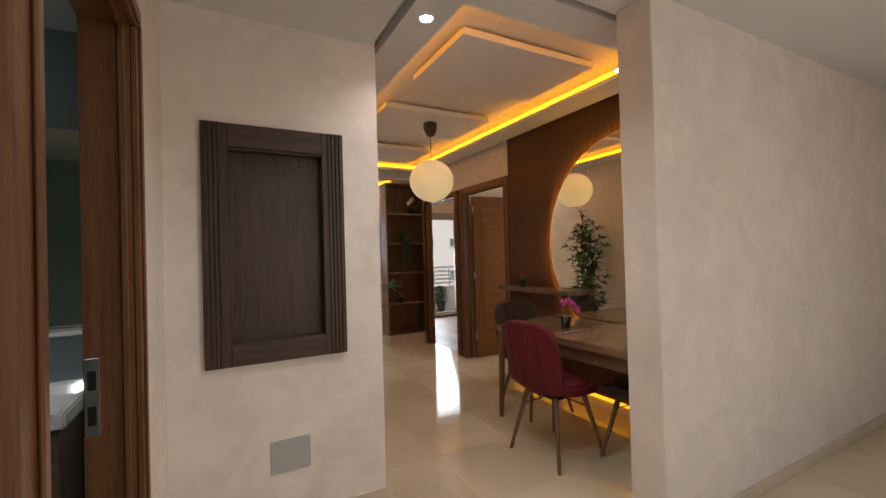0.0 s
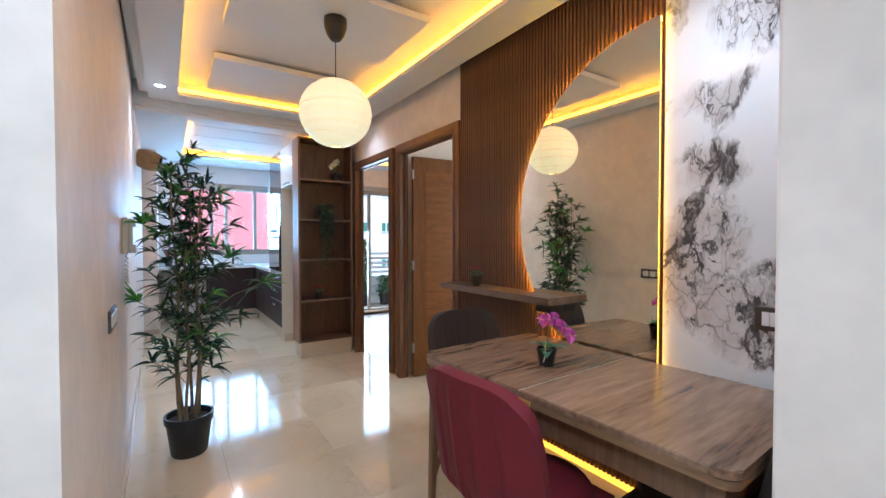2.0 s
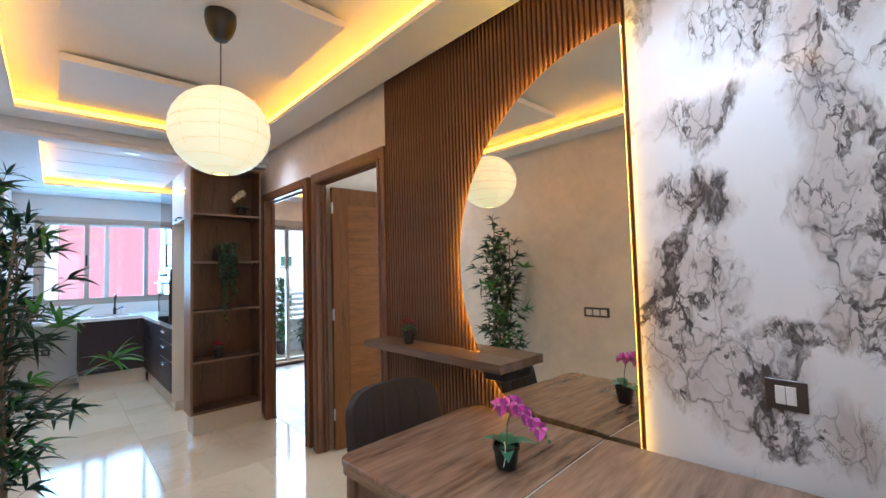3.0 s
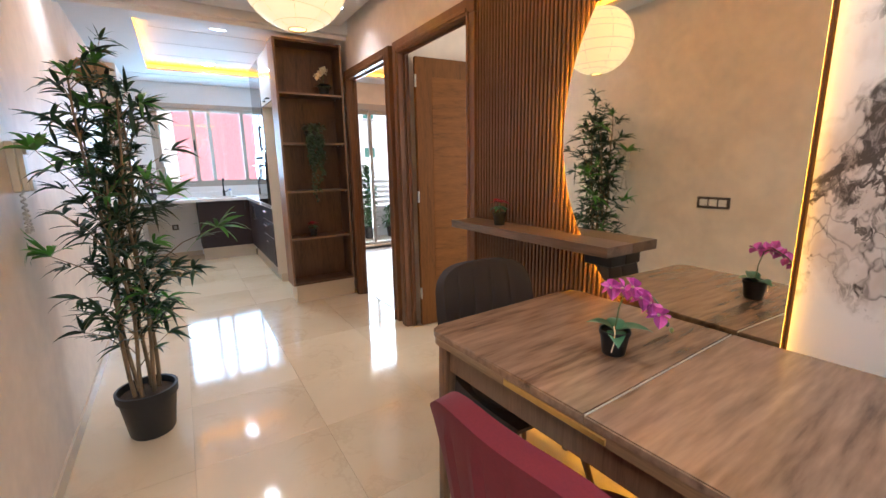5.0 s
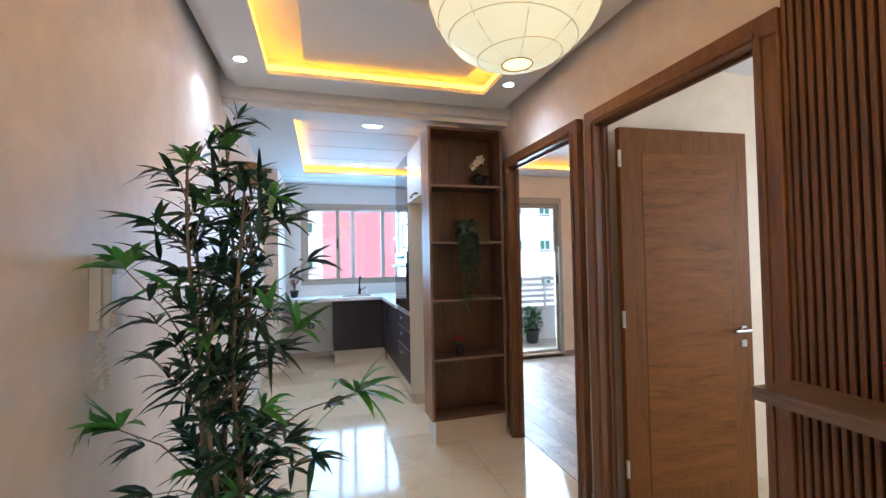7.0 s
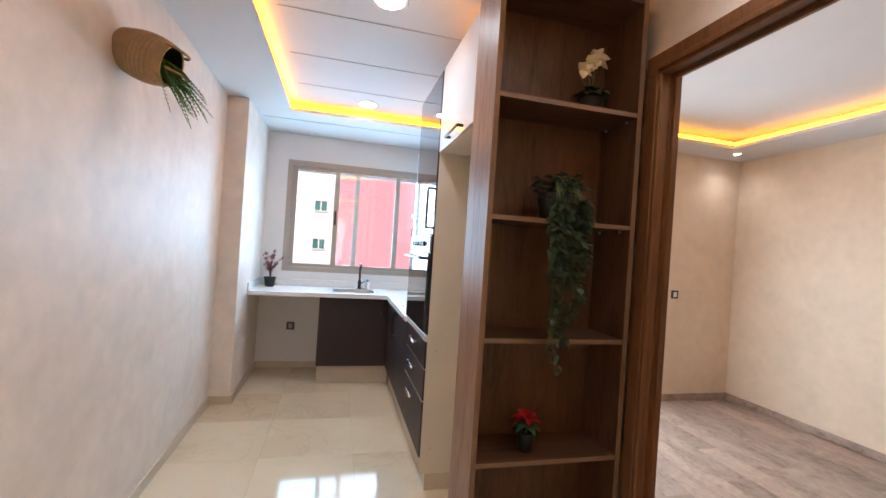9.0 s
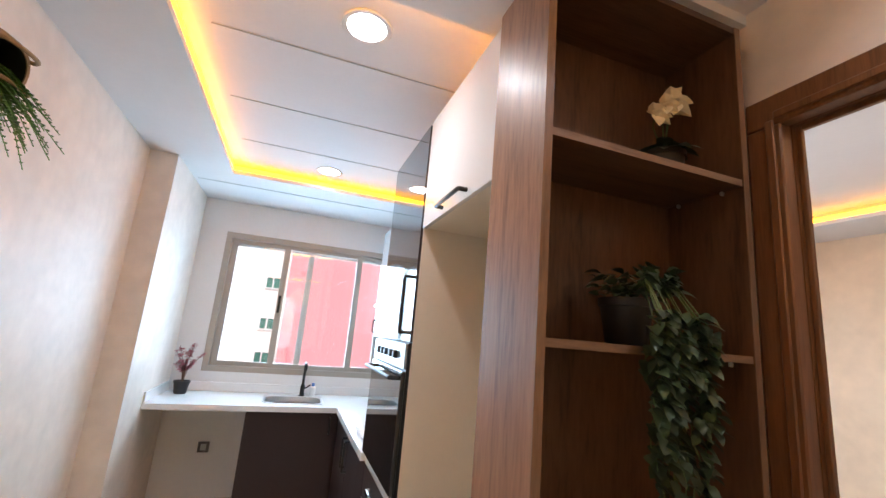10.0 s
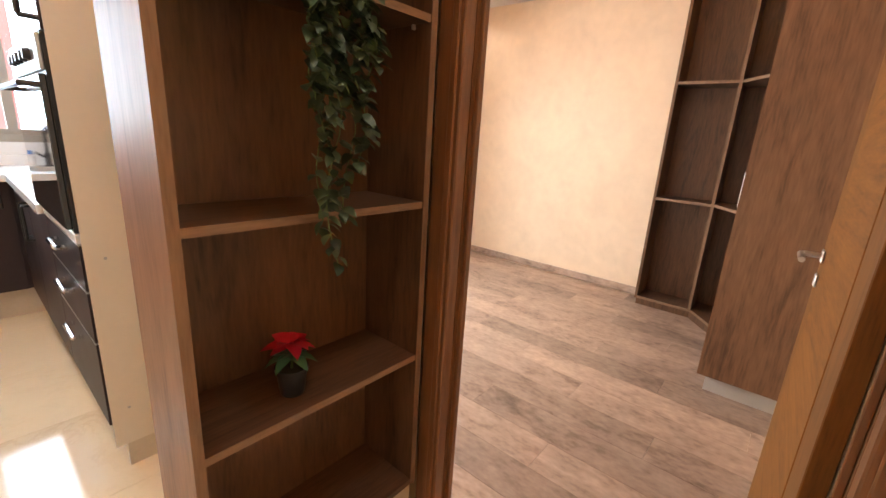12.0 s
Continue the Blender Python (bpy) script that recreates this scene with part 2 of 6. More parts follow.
def veined(name):
    """White marble with dark, torn veins that gather in drifts."""
    m = bpy.data.materials.new(name)
    m.use_nodes = True
    nt = m.node_tree
    b = nt.nodes["Principled BSDF"]

    def node(kind, **values):
        n = nt.nodes.new(kind)
        for key, value in values.items():
            n.inputs[key.replace("_", " ")].default_value = value
        return n

    def math_of(op, a, v=None, other=None):
        n = nt.nodes.new("ShaderNodeMath")
        n.operation = op
        nt.links.new(a, n.inputs[0])
        if other is not None:
            nt.links.new(other, n.inputs[1])
        elif v is not None:
            n.inputs[1].default_value = v
        return n.outputs[0]

    def ranged(src, lo, hi, a=0.0, z=1.0):
        n = node("ShaderNodeMapRange", From_Min=lo, From_Max=hi, To_Min=a, To_Max=z)
        nt.links.new(src, n.inputs["Value"])
        return n.outputs["Result"]

    co = nt.nodes.new("ShaderNodeTexCoord")
    mp = nt.nodes.new("ShaderNodeMapping")
    mp.inputs["Location"].default_value = (3.1, 8.62, 1.55)
    mp.inputs["Rotation"].default_value = (radians(-38), 0, 0)
    mp.inputs["Scale"].default_value = (1.0, 1.25, 0.7)
    nt.links.new(co.outputs["Object"], mp.inputs["Vector"])
    warp = node("ShaderNodeTexNoise", Scale=2.1, Detail=5.0, Roughness=0.6)
    nt.links.new(mp.outputs[0], warp.inputs["Vector"])
    v = nt.nodes.new("ShaderNodeVectorMath")
    v.operation = 'MULTIPLY_ADD'
    v.inputs[1].default_value = (0.42, 0.42, 0.42)
    nt.links.new(warp.outputs["Color"], v.inputs[0])
    nt.links.new(mp.outputs[0], v.inputs[2])
    rough_drift = node("ShaderNodeTexNoise", Scale=3.0, Detail=5.0, Roughness=0.6)
    nt.links.new(v.outputs[0], rough_drift.inputs["Vector"])

    def spot(y, z, ry, rz, turn, soft=0.25):
        """A soft oval on the slab, its edge torn by the warp."""
        m = nt.nodes.new("ShaderNodeMapping")
        m.vector_type = 'TEXTURE'
        m.inputs["Location"].default_value = (3.03, y, z)
        m.inputs["Rotation"].default_value = (radians(turn), 0, 0)
        m.inputs["Scale"].default_value = (10.0, ry, rz)
        nt.links.new(torn.outputs[0], m.inputs["Vector"])
        n = nt.nodes.new("ShaderNodeVectorMath")
        n.operation = 'LENGTH'
        nt.links.new(m.outputs[0], n.inputs[0])
        return ranged(n.outputs["Value"], soft, 1.25, 1.0, 0.0)

    torn = nt.nodes.new("ShaderNodeVectorMath")
    torn.operation = 'MULTIPLY_ADD'
    torn.inputs[1].default_value = (0.0, 0.34, 0.34)
    shift = nt.nodes.new("ShaderNodeVectorMath")
    shift.operation = 'SUBTRACT'
    shift.inputs[1].default_value = (0.5, 0.5, 0.5)
    nt.links.new(warp.outputs["Color"], shift.inputs[0])
    nt.links.new(shift.outputs[0], torn.inputs[0])
    nt.links.new(co.outputs["Object"], torn.inputs[2])
    cover = None
    for oval in ((2.10, 1.28, 0.16, 0.30, 20), (1.98, 1.06, 0.20, 0.20, 0), (1.82, 0.93, 0.22, 0.12, 0), (2.07, 1.66, 0.17, 0.11, 12), (2.08, 1.92, 0.18, 0.08, -10),
                 (1.71, 1.95, 0.10, 0.25, -8), (1.68, 1.52, 0.11, 0.24, 6), (1.64, 1.28, 0.14, 0.14, 0), (1.93, 2.20, 0.16, 0.16, 0), (1.78, 1.22, 0.16, 0.05, 8), (1.56, 2.05, 0.09, 0.3, -25), (2.05, 2.45, 0.25, 0.1, 10), (1.85, 0.45, 0.35, 0.3, 0)):
        o = spot(*oval)
        cover = o if cover is None else math_of('MAXIMUM', cover, other=o)
    drift = math_of('ADD', math_of('MULTIPLY', rough_drift.outputs["Fac"], 0.55), other=math_of('MULTIPLY', cover, 0.30))
    core_spot = math_of('MAXIMUM', spot(2.03, 1.63, 0.10, 0.05, 14, 0.1), other=math_of('MAXIMUM', spot(1.74, 1.57, 0.05, 0.03, 0, 0.1), other=spot(1.70, 1.97, 0.03, 0.12, -8, 0.1)))
    thick = node("ShaderNodeTexNoise", Scale=5.0, Detail=2.0)
    nt.links.new(mp.outputs[0], thick.inputs["Vector"])
    lines = []
    for scale, width, detail in ((1.9, 0.05, 9.0), (4.6, 0.04, 9.0)):
        n = node("ShaderNodeTexNoise", Scale=scale, Detail=detail, Roughness=0.62)
        nt.links.new(v.outputs[0], n.inputs["Vector"])
        d = math_of('ABSOLUTE', math_of('SUBTRACT', n.outputs["Fac"], 0.5))
        d = math_of('DIVIDE', d, other=ranged(thick.outputs["Fac"], 0.35, 0.68, 0.12, 1.0))
        lines.append(ranged(d, width * 0.25, width, 1.0, 0.0))
    # cracks that split the stone into cells
    cells = []
    for scale, width in ((5.5, 0.035), (13.0, 0.05)):
        n = nt.nodes.new("ShaderNodeTexVoronoi")
        n.feature = 'DISTANCE_TO_EDGE'
        n.inputs["Scale"].default_value = scale
        nt.links.new(v.outputs[0], n.inputs["Vector"])
        cells.append(ranged(n.outputs["Distance"], 0.0, width, 1.0, 0.0))
    zone = ranged(drift, 0.31, 0.46)
    core = ranged(drift, 0.39, 0.50)
    big = math_of('MULTIPLY', lines[0], other=ranged(drift, 0.28, 0.40))
    mid = math_of('MULTIPLY', math_of('MULTIPLY', lines[1], 0.9), other=zone)
    fine = math_of('MULTIPLY', math_of('MULTIPLY', cells[0], 0.6), other=zone)
    hair = math_of('MULTIPLY', math_of('MULTIPLY', cells[1], 0.55), other=core)
    blot = math_of('MULTIPLY', math_of('MULTIPLY', core_spot, other=ranged(thick.outputs["Fac"], 0.35, 0.55)), 0.8)
    dark = math_of('ADD', math_of('ADD', big, other=mid), other=math_of('ADD', fine, other=hair))
    grit = node("ShaderNodeTexNoise", Scale=26.0, Detail=7.0, Roughness=0.7)
    nt.links.new(v.outputs[0], grit.inputs["Vector"])
    dark = math_of('MINIMUM', math_of('ADD', dark, other=blot), 1.0)
    dark = math_of('MULTIPLY', dark, other=ranged(grit.outputs["Fac"], 0.34, 0.54, 0.5, 1.0))
    wash = nt.nodes.new("ShaderNodeMix")
    wash.data_type = 'RGBA'
    wash.inputs["A"].default_value, wash.inputs["B"].default_value = (0.80, 0.805, 0.815, 1), (0.36, 0.285, 0.235, 1)
    nt.links.new(math_of('MULTIPLY', math_of('MULTIPLY', zone, other=ranged(rough_drift.outputs["Fac"], 0.32, 0.55)), 0.55), wash.inputs["Factor"])
    mx = nt.nodes.new("ShaderNodeMix")
    mx.data_type = 'RGBA'
    mx.inputs["B"].default_value = (0.055, 0.045, 0.042, 1)
    nt.links.new(wash.outputs["Result"], mx.inputs["A"])
    nt.links.new(math_of('MULTIPLY', dark, 0.94), mx.inputs["Factor"])
    nt.links.new(mx.outputs["Result"], b.inputs["Base Color"])
    b.inputs["Roughness"].default_value = 0.09
    MATS[name] = m
    return m


plaster = stucco("polished_plaster", (0.79, 0.705, 0.63), 0.105)
white_wall = mat("white_wall_paint", (0.78, 0.77, 0.76), 0.6, vary=0.03, scale=3, bump=0.08, bscale=40)
room_wall = stucco("bedroom_plaster", (0.78, 0.63, 0.48), 0.08)
bath_wall = mat("bathroom_tile", (0.30, 0.385, 0.39), 0.3, vary=0.06, scale=2, bump=0.05, bscale=20)
ceiling_paint = mat("ceiling_paint", (0.72, 0.71, 0.71), 0.7, vary=0.03, scale=4, bump=0.06, bscale=50)
gap_paint = mat("shadow_gap_paint", (0.45, 0.44, 0.43), 0.7, vary=0.04)
floor_stone = marble("cream_floor_marble", (0.70, 0.58, 0.41), (0.62, 0.50, 0.34), (0.46, 0.33, 0.215), 1.9, 0.03, 0.085, pieces=True, amount=0.35)
joint = mat("tile_joint", (0.70, 0.60, 0.46), 0.6)
plank = wood("bedroom_floor_wood_tile", (0.15, 0.098, 0.075), (0.43, 0.315, 0.25), 'y', 0.42, 0.06, 2.0, 3.4, 0.1, pieces=True)
wall_marble = veined("veined_wall_marble")
walnut = wood("walnut", (0.034, 0.015, 0.007), (0.155, 0.075, 0.037), 'z', 0.42, 0.1, 7, 1.9)
walnut_edge = wood("walnut_edging", (0.13, 0.075, 0.045), (0.27, 0.17, 0.11), 'x', 0.45, 0.05, 10, 3.0)
# walnut lightened: the window's sheen on the shelf side is put into the colour
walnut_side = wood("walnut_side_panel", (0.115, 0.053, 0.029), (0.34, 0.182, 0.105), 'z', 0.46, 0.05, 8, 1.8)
wardrobe_wood = wood("wardrobe_walnut", (0.070, 0.031, 0.016), (0.22, 0.112, 0.060), 'z', 0.5, 0.0, 8, 1.8)
panel_wood = wood("dark_panel_wood", (0.014, 0.007, 0.004), (0.078, 0.040, 0.024), 'z', 0.55, 0.05, 14, 2.0)
door_stile = wood("teak_door_stile", (0.090, 0.034, 0.008), (0.205, 0.080, 0.017), 'z', 0.6, 0.0, 12, 2.4, spec=0.2)
frame_wood = wood("door_frame_wood", (0.090, 0.034, 0.012), (0.21, 0.090, 0.036), 'z', 0.38, 0.15, 14, 2.2)
slat_wood = wood("slat_wood", (0.085, 0.036, 0.016), (0.205, 0.094, 0.046), 'z', 0.45, 0.05, 16, 2.2)
slat_back = mat("slat_backing", (0.085, 0.040, 0.021), 0.7)
table_wood = wood("table_walnut", (0.042, 0.020, 0.011), (0.37, 0.235, 0.15), 'x', 0.24, 0.3, 8.0, 0.9)
table_edge = wood("table_edge_wood", (0.14, 0.075, 0.035), (0.30, 0.18, 0.09), 'y', 0.4, 0.1, 12, 3.0)
leg_wood = wood("leg_wood", (0.085, 0.040, 0.020), (0.20, 0.11, 0.06), 'z', 0.42, 0.1, 14, 3.0)
ledge_wood = wood("ledge_wood", (0.07, 0.041, 0.026), (0.21, 0.135, 0.088), 'y', 0.35, 0.1, 12, 2.4)
gloss_dark = mat("gloss_dark_brown", (0.045, 0.030, 0.030), 0.07, vary=0.08, scale=2, coat=0.6)
gloss_dark_mat = mat("dark_brown_front", (0.036, 0.022, 0.023), 0.45, vary=0.1, scale=3, spec=0.3)
gloss_white = mat("gloss_white", (0.78, 0.77, 0.77), 0.07, vary=0.02, scale=2, coat=0.5)
melamine = mat("beige_melamine", (0.72, 0.64, 0.53), 0.45, vary=0.03)
worktop_white = mat("white_quartz", (0.80, 0.80, 0.80), 0.18, vary=0.03, scale=20, bscale=200)
plinth_beige = mat("beige_plinth", (0.60, 0.50, 0.38), 0.35, vary=0.08, scale=3)
alu = mat("champagne_aluminium", (0.42, 0.38, 0.33), 0.38, metal=0.35, vary=0.04)
pane_glass = glassy("window_glass")
black_glass = mat("black_glass", (0.008, 0.008, 0.009), 0.04, vary=0.1, coat=0.8)
black_metal = mat("black_metal", (0.015, 0.015, 0.015), 0.35, vary=0.2)
chrome = mat("chrome", (0.75, 0.75, 0.77), 0.12, metal=1.0, vary=0.03)
steel = mat("brushed_steel", (0.58, 0.58, 0.58), 0.3, metal=1.0, vary=0.05)
mirror_silver = mat("mirror_silver", (0.90, 0.86, 0.71), 0.02, metal=1.0, vary=0.01)
led_amber = glow("amber_led", (1.0, 0.37, 0.012), 6.0)
led_warm = glow("warm_amber_led", (1.0, 0.40, 0.025), 3.9)
led_mirror = glow("mirror_led", (1.0, 0.50, 0.02), 26.0)
led_floor = glow("floor_led", (1.0, 0.44, 0.02), 1.5)
led_edge = glow("mirror_edge_led", (1.0, 0.46, 0.02), 4.5)
spot_white = glow("downlight_glow", (0.95, 0.97, 1.0), 14.0)
paper = glow("lantern_paper", (1.0, 0.86, 0.52), 0.32)
rib_wire = mat("rib_wire", (0.66, 0.55, 0.36), 0.6, vary=0.05)
bulb_black = mat("black_plastic", (0.012, 0.012, 0.013), 0.4, vary=0.2)
pot_black = mat("black_pot", (0.012, 0.012, 0.013), 0.45, vary=0.25, bump=0.1)
soil = mat("soil", (0.05, 0.035, 0.025), 0.95, vary=0.4, scale=40, bump=0.6, bscale=120)
cane = wood("bamboo_cane", (0.10, 0.062, 0.032), (0.25, 0.17, 0.09), 'z', 0.5, 0.0, 6, 5)
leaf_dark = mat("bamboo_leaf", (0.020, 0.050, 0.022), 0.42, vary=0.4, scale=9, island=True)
# brighter copy of the leaf: light on the lit tufts is put into its colour
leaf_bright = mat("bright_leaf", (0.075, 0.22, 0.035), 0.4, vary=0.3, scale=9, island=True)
leaf_ivy = mat("ivy_leaf", (0.032, 0.058, 0.027), 0.5, vary=0.35, scale=20, island=True)
leaf_orchid = mat("orchid_leaf", (0.04, 0.14, 0.07), 0.35, vary=0.2)
petal_pink = mat("orchid_petal", (0.55, 0.10, 0.42), 0.5, vary=0.3, scale=30, island=True)
petal_red = mat("red_petal", (0.50, 0.012, 0.035), 0.55, vary=0.3, scale=20, island=True)
petal_white = mat("cream_petal", (0.82, 0.72, 0.50), 0.55, vary=0.15, scale=20)
petal_blossom = mat("blossom_petal", (0.42, 0.10, 0.13), 0.55, vary=0.4, scale=30, island=True)
stem_green = mat("stem", (0.10, 0.16, 0.06), 0.5, vary=0.2)
twig_brown = mat("twig", (0.12, 0.07, 0.045), 0.7, vary=0.3)
straw = mat("seagrass", (0.36, 0.23, 0.12), 0.85, vary=0.25, scale=14, bump=0.6, bscale=90)
fabric_red = mat("burgundy_velvet", (0.125, 0.0035, 0.011), 0.8, vary=0.2, scale=5, bump=0.2, bscale=200, sheen=0.0)
fabric_dark = mat("charcoal_velvet", (0.026, 0.017, 0.015), 0.7, vary=0.25, scale=5, bump=0.2, bscale=200, sheen=0.03)
brass = mat("brushed_brass", (0.60, 0.40, 0.13), 0.35, metal=0.9, vary=0.1)
switch_dark = mat("bronze_switch_plate", (0.055, 0.040, 0.032), 0.35, vary=0.1)
switch_white = mat("white_switch_key", (0.75, 0.74, 0.72), 0.3, vary=0.03)
ivory = mat("ivory_plastic", (0.62, 0.56, 0.46), 0.4, vary=0.05)
slate_grey = mat("slate_grey_handle", (0.15, 0.17, 0.18), 0.45, vary=0.08)
grey_plate = mat("grey_cover_plate", (0.42, 0.41, 0.39), 0.55, vary=0.06, scale=12)
ceramic = mat("white_ceramic", (0.82, 0.83, 0.84), 0.08, vary=0.02, coat=0.5)
oak = wood("light_oak_vanity", (0.085, 0.057, 0.037), (0.17, 0.12, 0.08), 'x', 0.45, 0.05, 10, 2.2)
paper_white = mat("white_cloth", (0.8, 0.8, 0.8), 0.8, vary=0.03, bump=0.3)
facade_white = mat("white_render", (0.72, 0.705, 0.68), 0.8, vary=0.05, scale=0.6, bump=0.2, bscale=8)
facade_pink = mat("pink_render", (0.66, 0.25, 0.27), 0.8, vary=0.05, scale=0.5, bump=0.2, bscale=8)
facade_red = mat("red_band", (0.50, 0.085, 0.085), 0.8, vary=0.05)
green_glass = mat("green_tinted_glass", (0.06, 0.17, 0.14), 0.1, vary=0.3, scale=1.5)
rail_white = mat("white_rail", (0.75, 0.76, 0.78), 0.5, vary=0.04)
ground_mat = mat("street_ground", (0.22, 0.20, 0.18), 0.9, vary=0.2, scale=0.2)
foliage = mat("garden_leaf", (0.05, 0.13, 0.035), 0.6, vary=0.4, island=True)


# ---- building helpers ----
def link(name, bm, material, smooth=False, angle=35):
    me = bpy.data.meshes.new(name)
    bm.normal_update()
    bm.to_mesh(me)
    bm.free()
    for m in material if isinstance(material, (list, tuple)) else [material]:
        me.materials.append(m)
    if smooth:
        me.shade_smooth()
        me.set_sharp_from_angle(angle=radians(angle))
    return new(name, me)


def attach(ob, parent):
    ob.parent = parent
    ob.matrix_parent_inverse = parent.matrix_basis.inverted() if parent.parent is None else Matrix.Identity(4)
    return ob


def part(name, bm, material, parent, label="", smooth=False, angle=35):
    ob = attach(link(name, bm, material, smooth, angle), parent)
    return tagged(ob, label) if label else ob


def thing(name, base, label, category, group="", kind=""):
    ob = new(name)
    ob.matrix_basis = Matrix.Translation(base)
    ob.empty_display_size = 0.05
    return tagged(ob, label, category, group, kind)


def structure(name, bm, material, label, category="", smooth=False):
    return tagged(link(name, bm, material, smooth), label, category or name.split("_")[0], kind="structure")


def boxes(*rows, bevel=0.0, seg=1):
    """A bmesh of cuboids x0, y0, z0, x1, y1, z1."""
    bm = bmesh.new()
    for x0, y0, z0, x1, y1, z1 in rows:
        m = Matrix.LocRotScale(((x0 + x1) / 2, (y0 + y1) / 2, (z0 + z1) / 2), None, (x1 - x0, y1 - y0, z1 - z0))
        bmesh.ops.create_cube(bm, size=1, matrix=m)
    if bevel:
        bmesh.ops.bevel(bm, geom=bm.edges[:], offset=bevel, segments=seg, affect='EDGES', profile=0.5)
    return bm


def turned(profile, at=(0, 0, 0), n=24, m=None, bm=None):
    """A lathe round z from (radius, height) pairs."""
    bm = bm or bmesh.new()
    rings = []
    for r, z in profile:
        ring = []
        for k in range(n):
            a = 2 * math.pi * k / n
            p = Vector((r * math.cos(a), r * math.sin(a), z))
            ring.append(bm.verts.new((m @ p) if m else p + Vector(at)))
        rings.append(ring)
    for a, b in zip(rings, rings[1:]):
        for k in range(n):
            bm.faces.new((a[k], a[(k + 1) % n], b[(k + 1) % n], b[k]))
    if profile[0][0] > 1e-6:
        bm.faces.new(list(reversed(rings[0])))
    if profile[-1][0] > 1e-6:
        bm.faces.new(rings[-1])
    return bm


def tube(points, r, n=8, bm=None, r1=None):
    """A round rod along points."""
    bm = bm or bmesh.new()
    pts = [Vector(p) for p in points]
    rings = []
    for i, p in enumerate(pts):
        d = (pts[min(i + 1, len(pts) - 1)] - pts[max(i - 1, 0)]).normalized()
        side = d.cross(Vector((0.31, 0.17, 0.93))).normalized() if abs(d.z) < 0.95 else d.cross(Vector((1, 0, 0))).normalized()
        up = side.cross(d)
        rad = r + ((r1 - r) * i / (len(pts) - 1) if r1 is not None else 0)
        rings.append([bm.verts.new(p + rad * (math.cos(2 * math.pi * k / n) * side + math.sin(2 * math.pi * k / n) * up)) for k in range(n)])
    for a, b in zip(rings, rings[1:]):
        for k in range(n):
            bm.faces.new((a[k], a[(k + 1) % n], b[(k + 1) % n], b[k]))
    bm.faces.new(list(reversed(rings[0])))
    bm.faces.new(rings[-1])
    return bm


def leaf(bm, at, along, length, width, droop=0.25, cup=0.15, twist=0.0, rows=4):
    """One pointed leaf with a folded midrib, bending down."""
    d = Vector(along).normalized()
    side = d.cross(Vector((0, 0, 1)))
    side = side.normalized() if side.length > 1e-3 else Vector((1, 0, 0))
    up = side.cross(d)
    side, up = side * math.cos(twist) + up * math.sin(twist), up * math.cos(twist) - side * math.sin(twist)
    p0 = Vector(at)
    prev = None
    for i in range(rows + 1):
        t = i / rows
        p = p0 + d * length * t - Vector((0, 0, droop * length * t * t))
        w = width * 0.5 * math.sin(math.pi * min(1, 0.08 + 0.92 * t ** 0.8)) + (0.0005 if i < rows else 0)
        row = [bm.verts.new(p - side * w + up * cup * w), bm.verts.new(p), bm.verts.new(p + side * w + up * cup * w)]
        if prev:
            bm.faces.new((prev[0], prev[1], row[1], row[0]))
            bm.faces.new((prev[1], prev[2], row[2], row[1]))
        prev = row
    return bm


def pot(parent, at, r, h, name="pot"):
    x, y, z = at
    p = part(name, turned([(r * 0.72, 0), (r * 0.78, h * 0.05), (r * 0.97, h * 0.82), (r * 1.04, h * 0.83), (r * 1.06, h), (r * 0.96, h), (r * 0.93, h * 0.85)], at, 28), pot_black, parent, "black plastic pot", True, 50)
    part("soil", turned([(r * 0.93, h * 0.82), (r * 0.93, h * 0.86), (r * 0.5, h * 0.9), (0.0, h * 0.91)], at, 20), soil, parent, "dark potting soil", True)
    return p

# ---- structure ----
XL, XR, YP, YN = 0.962, 3.045, 2.34, 9.43
YC = 8.38  # the step in the west wall beside the kitchen
TOP = 2.80


def west(y):
    """The west wall runs slightly out of square: its face at y."""
    return XL - 0.0185 * (y - YP)


def slanted(bm, x_face):
    """Moves the verts that lie on x_face onto the slanted west wall."""
    for v in bm.verts:
        if abs(v.co.x - x_face) < 0.02:
            v.co.x += west(v.co.y) - XL
    return bm


structure("wall_west", slanted(boxes((0.65, YP + 0.12, 0, XL, YC, TOP), (0.65, YC, 0, 1.019, YN, TOP)), XL), plaster, "beige polished plaster wall with a step beside the kitchen", "wall")
structure("wall_panel", boxes((-0.20, YP, 0, 0.178, YP + 0.12, TOP), (0.645, YP, 0, XL, YP + 0.12, TOP), (0.178, YP, 0, 0.645, YP + 0.12, 0.972), (0.178, YP, 1.94, 0.645, YP + 0.12, TOP), (0.178, YP + 0.09, 0.972, 0.645, YP + 0.12, 1.94)), plaster, "beige plaster wall behind the wooden cover", "wall")
structure("wall_bathroom", boxes((-0.20, -1.5, 0, -0.08, 0.78, TOP), (-0.20, 0.78, 2.12, -0.08, 1.60, TOP), (-0.20, 1.60, 0, -0.08, YP, TOP)), plaster, "beige plaster wall with the bathroom doorway", "wall")
structure("wall_divider", boxes((1.964, 1.294, 0, 5.2, 1.487, TOP), bevel=0.006, seg=2), plaster, "beige plaster wall end beside the dining table", "wall")
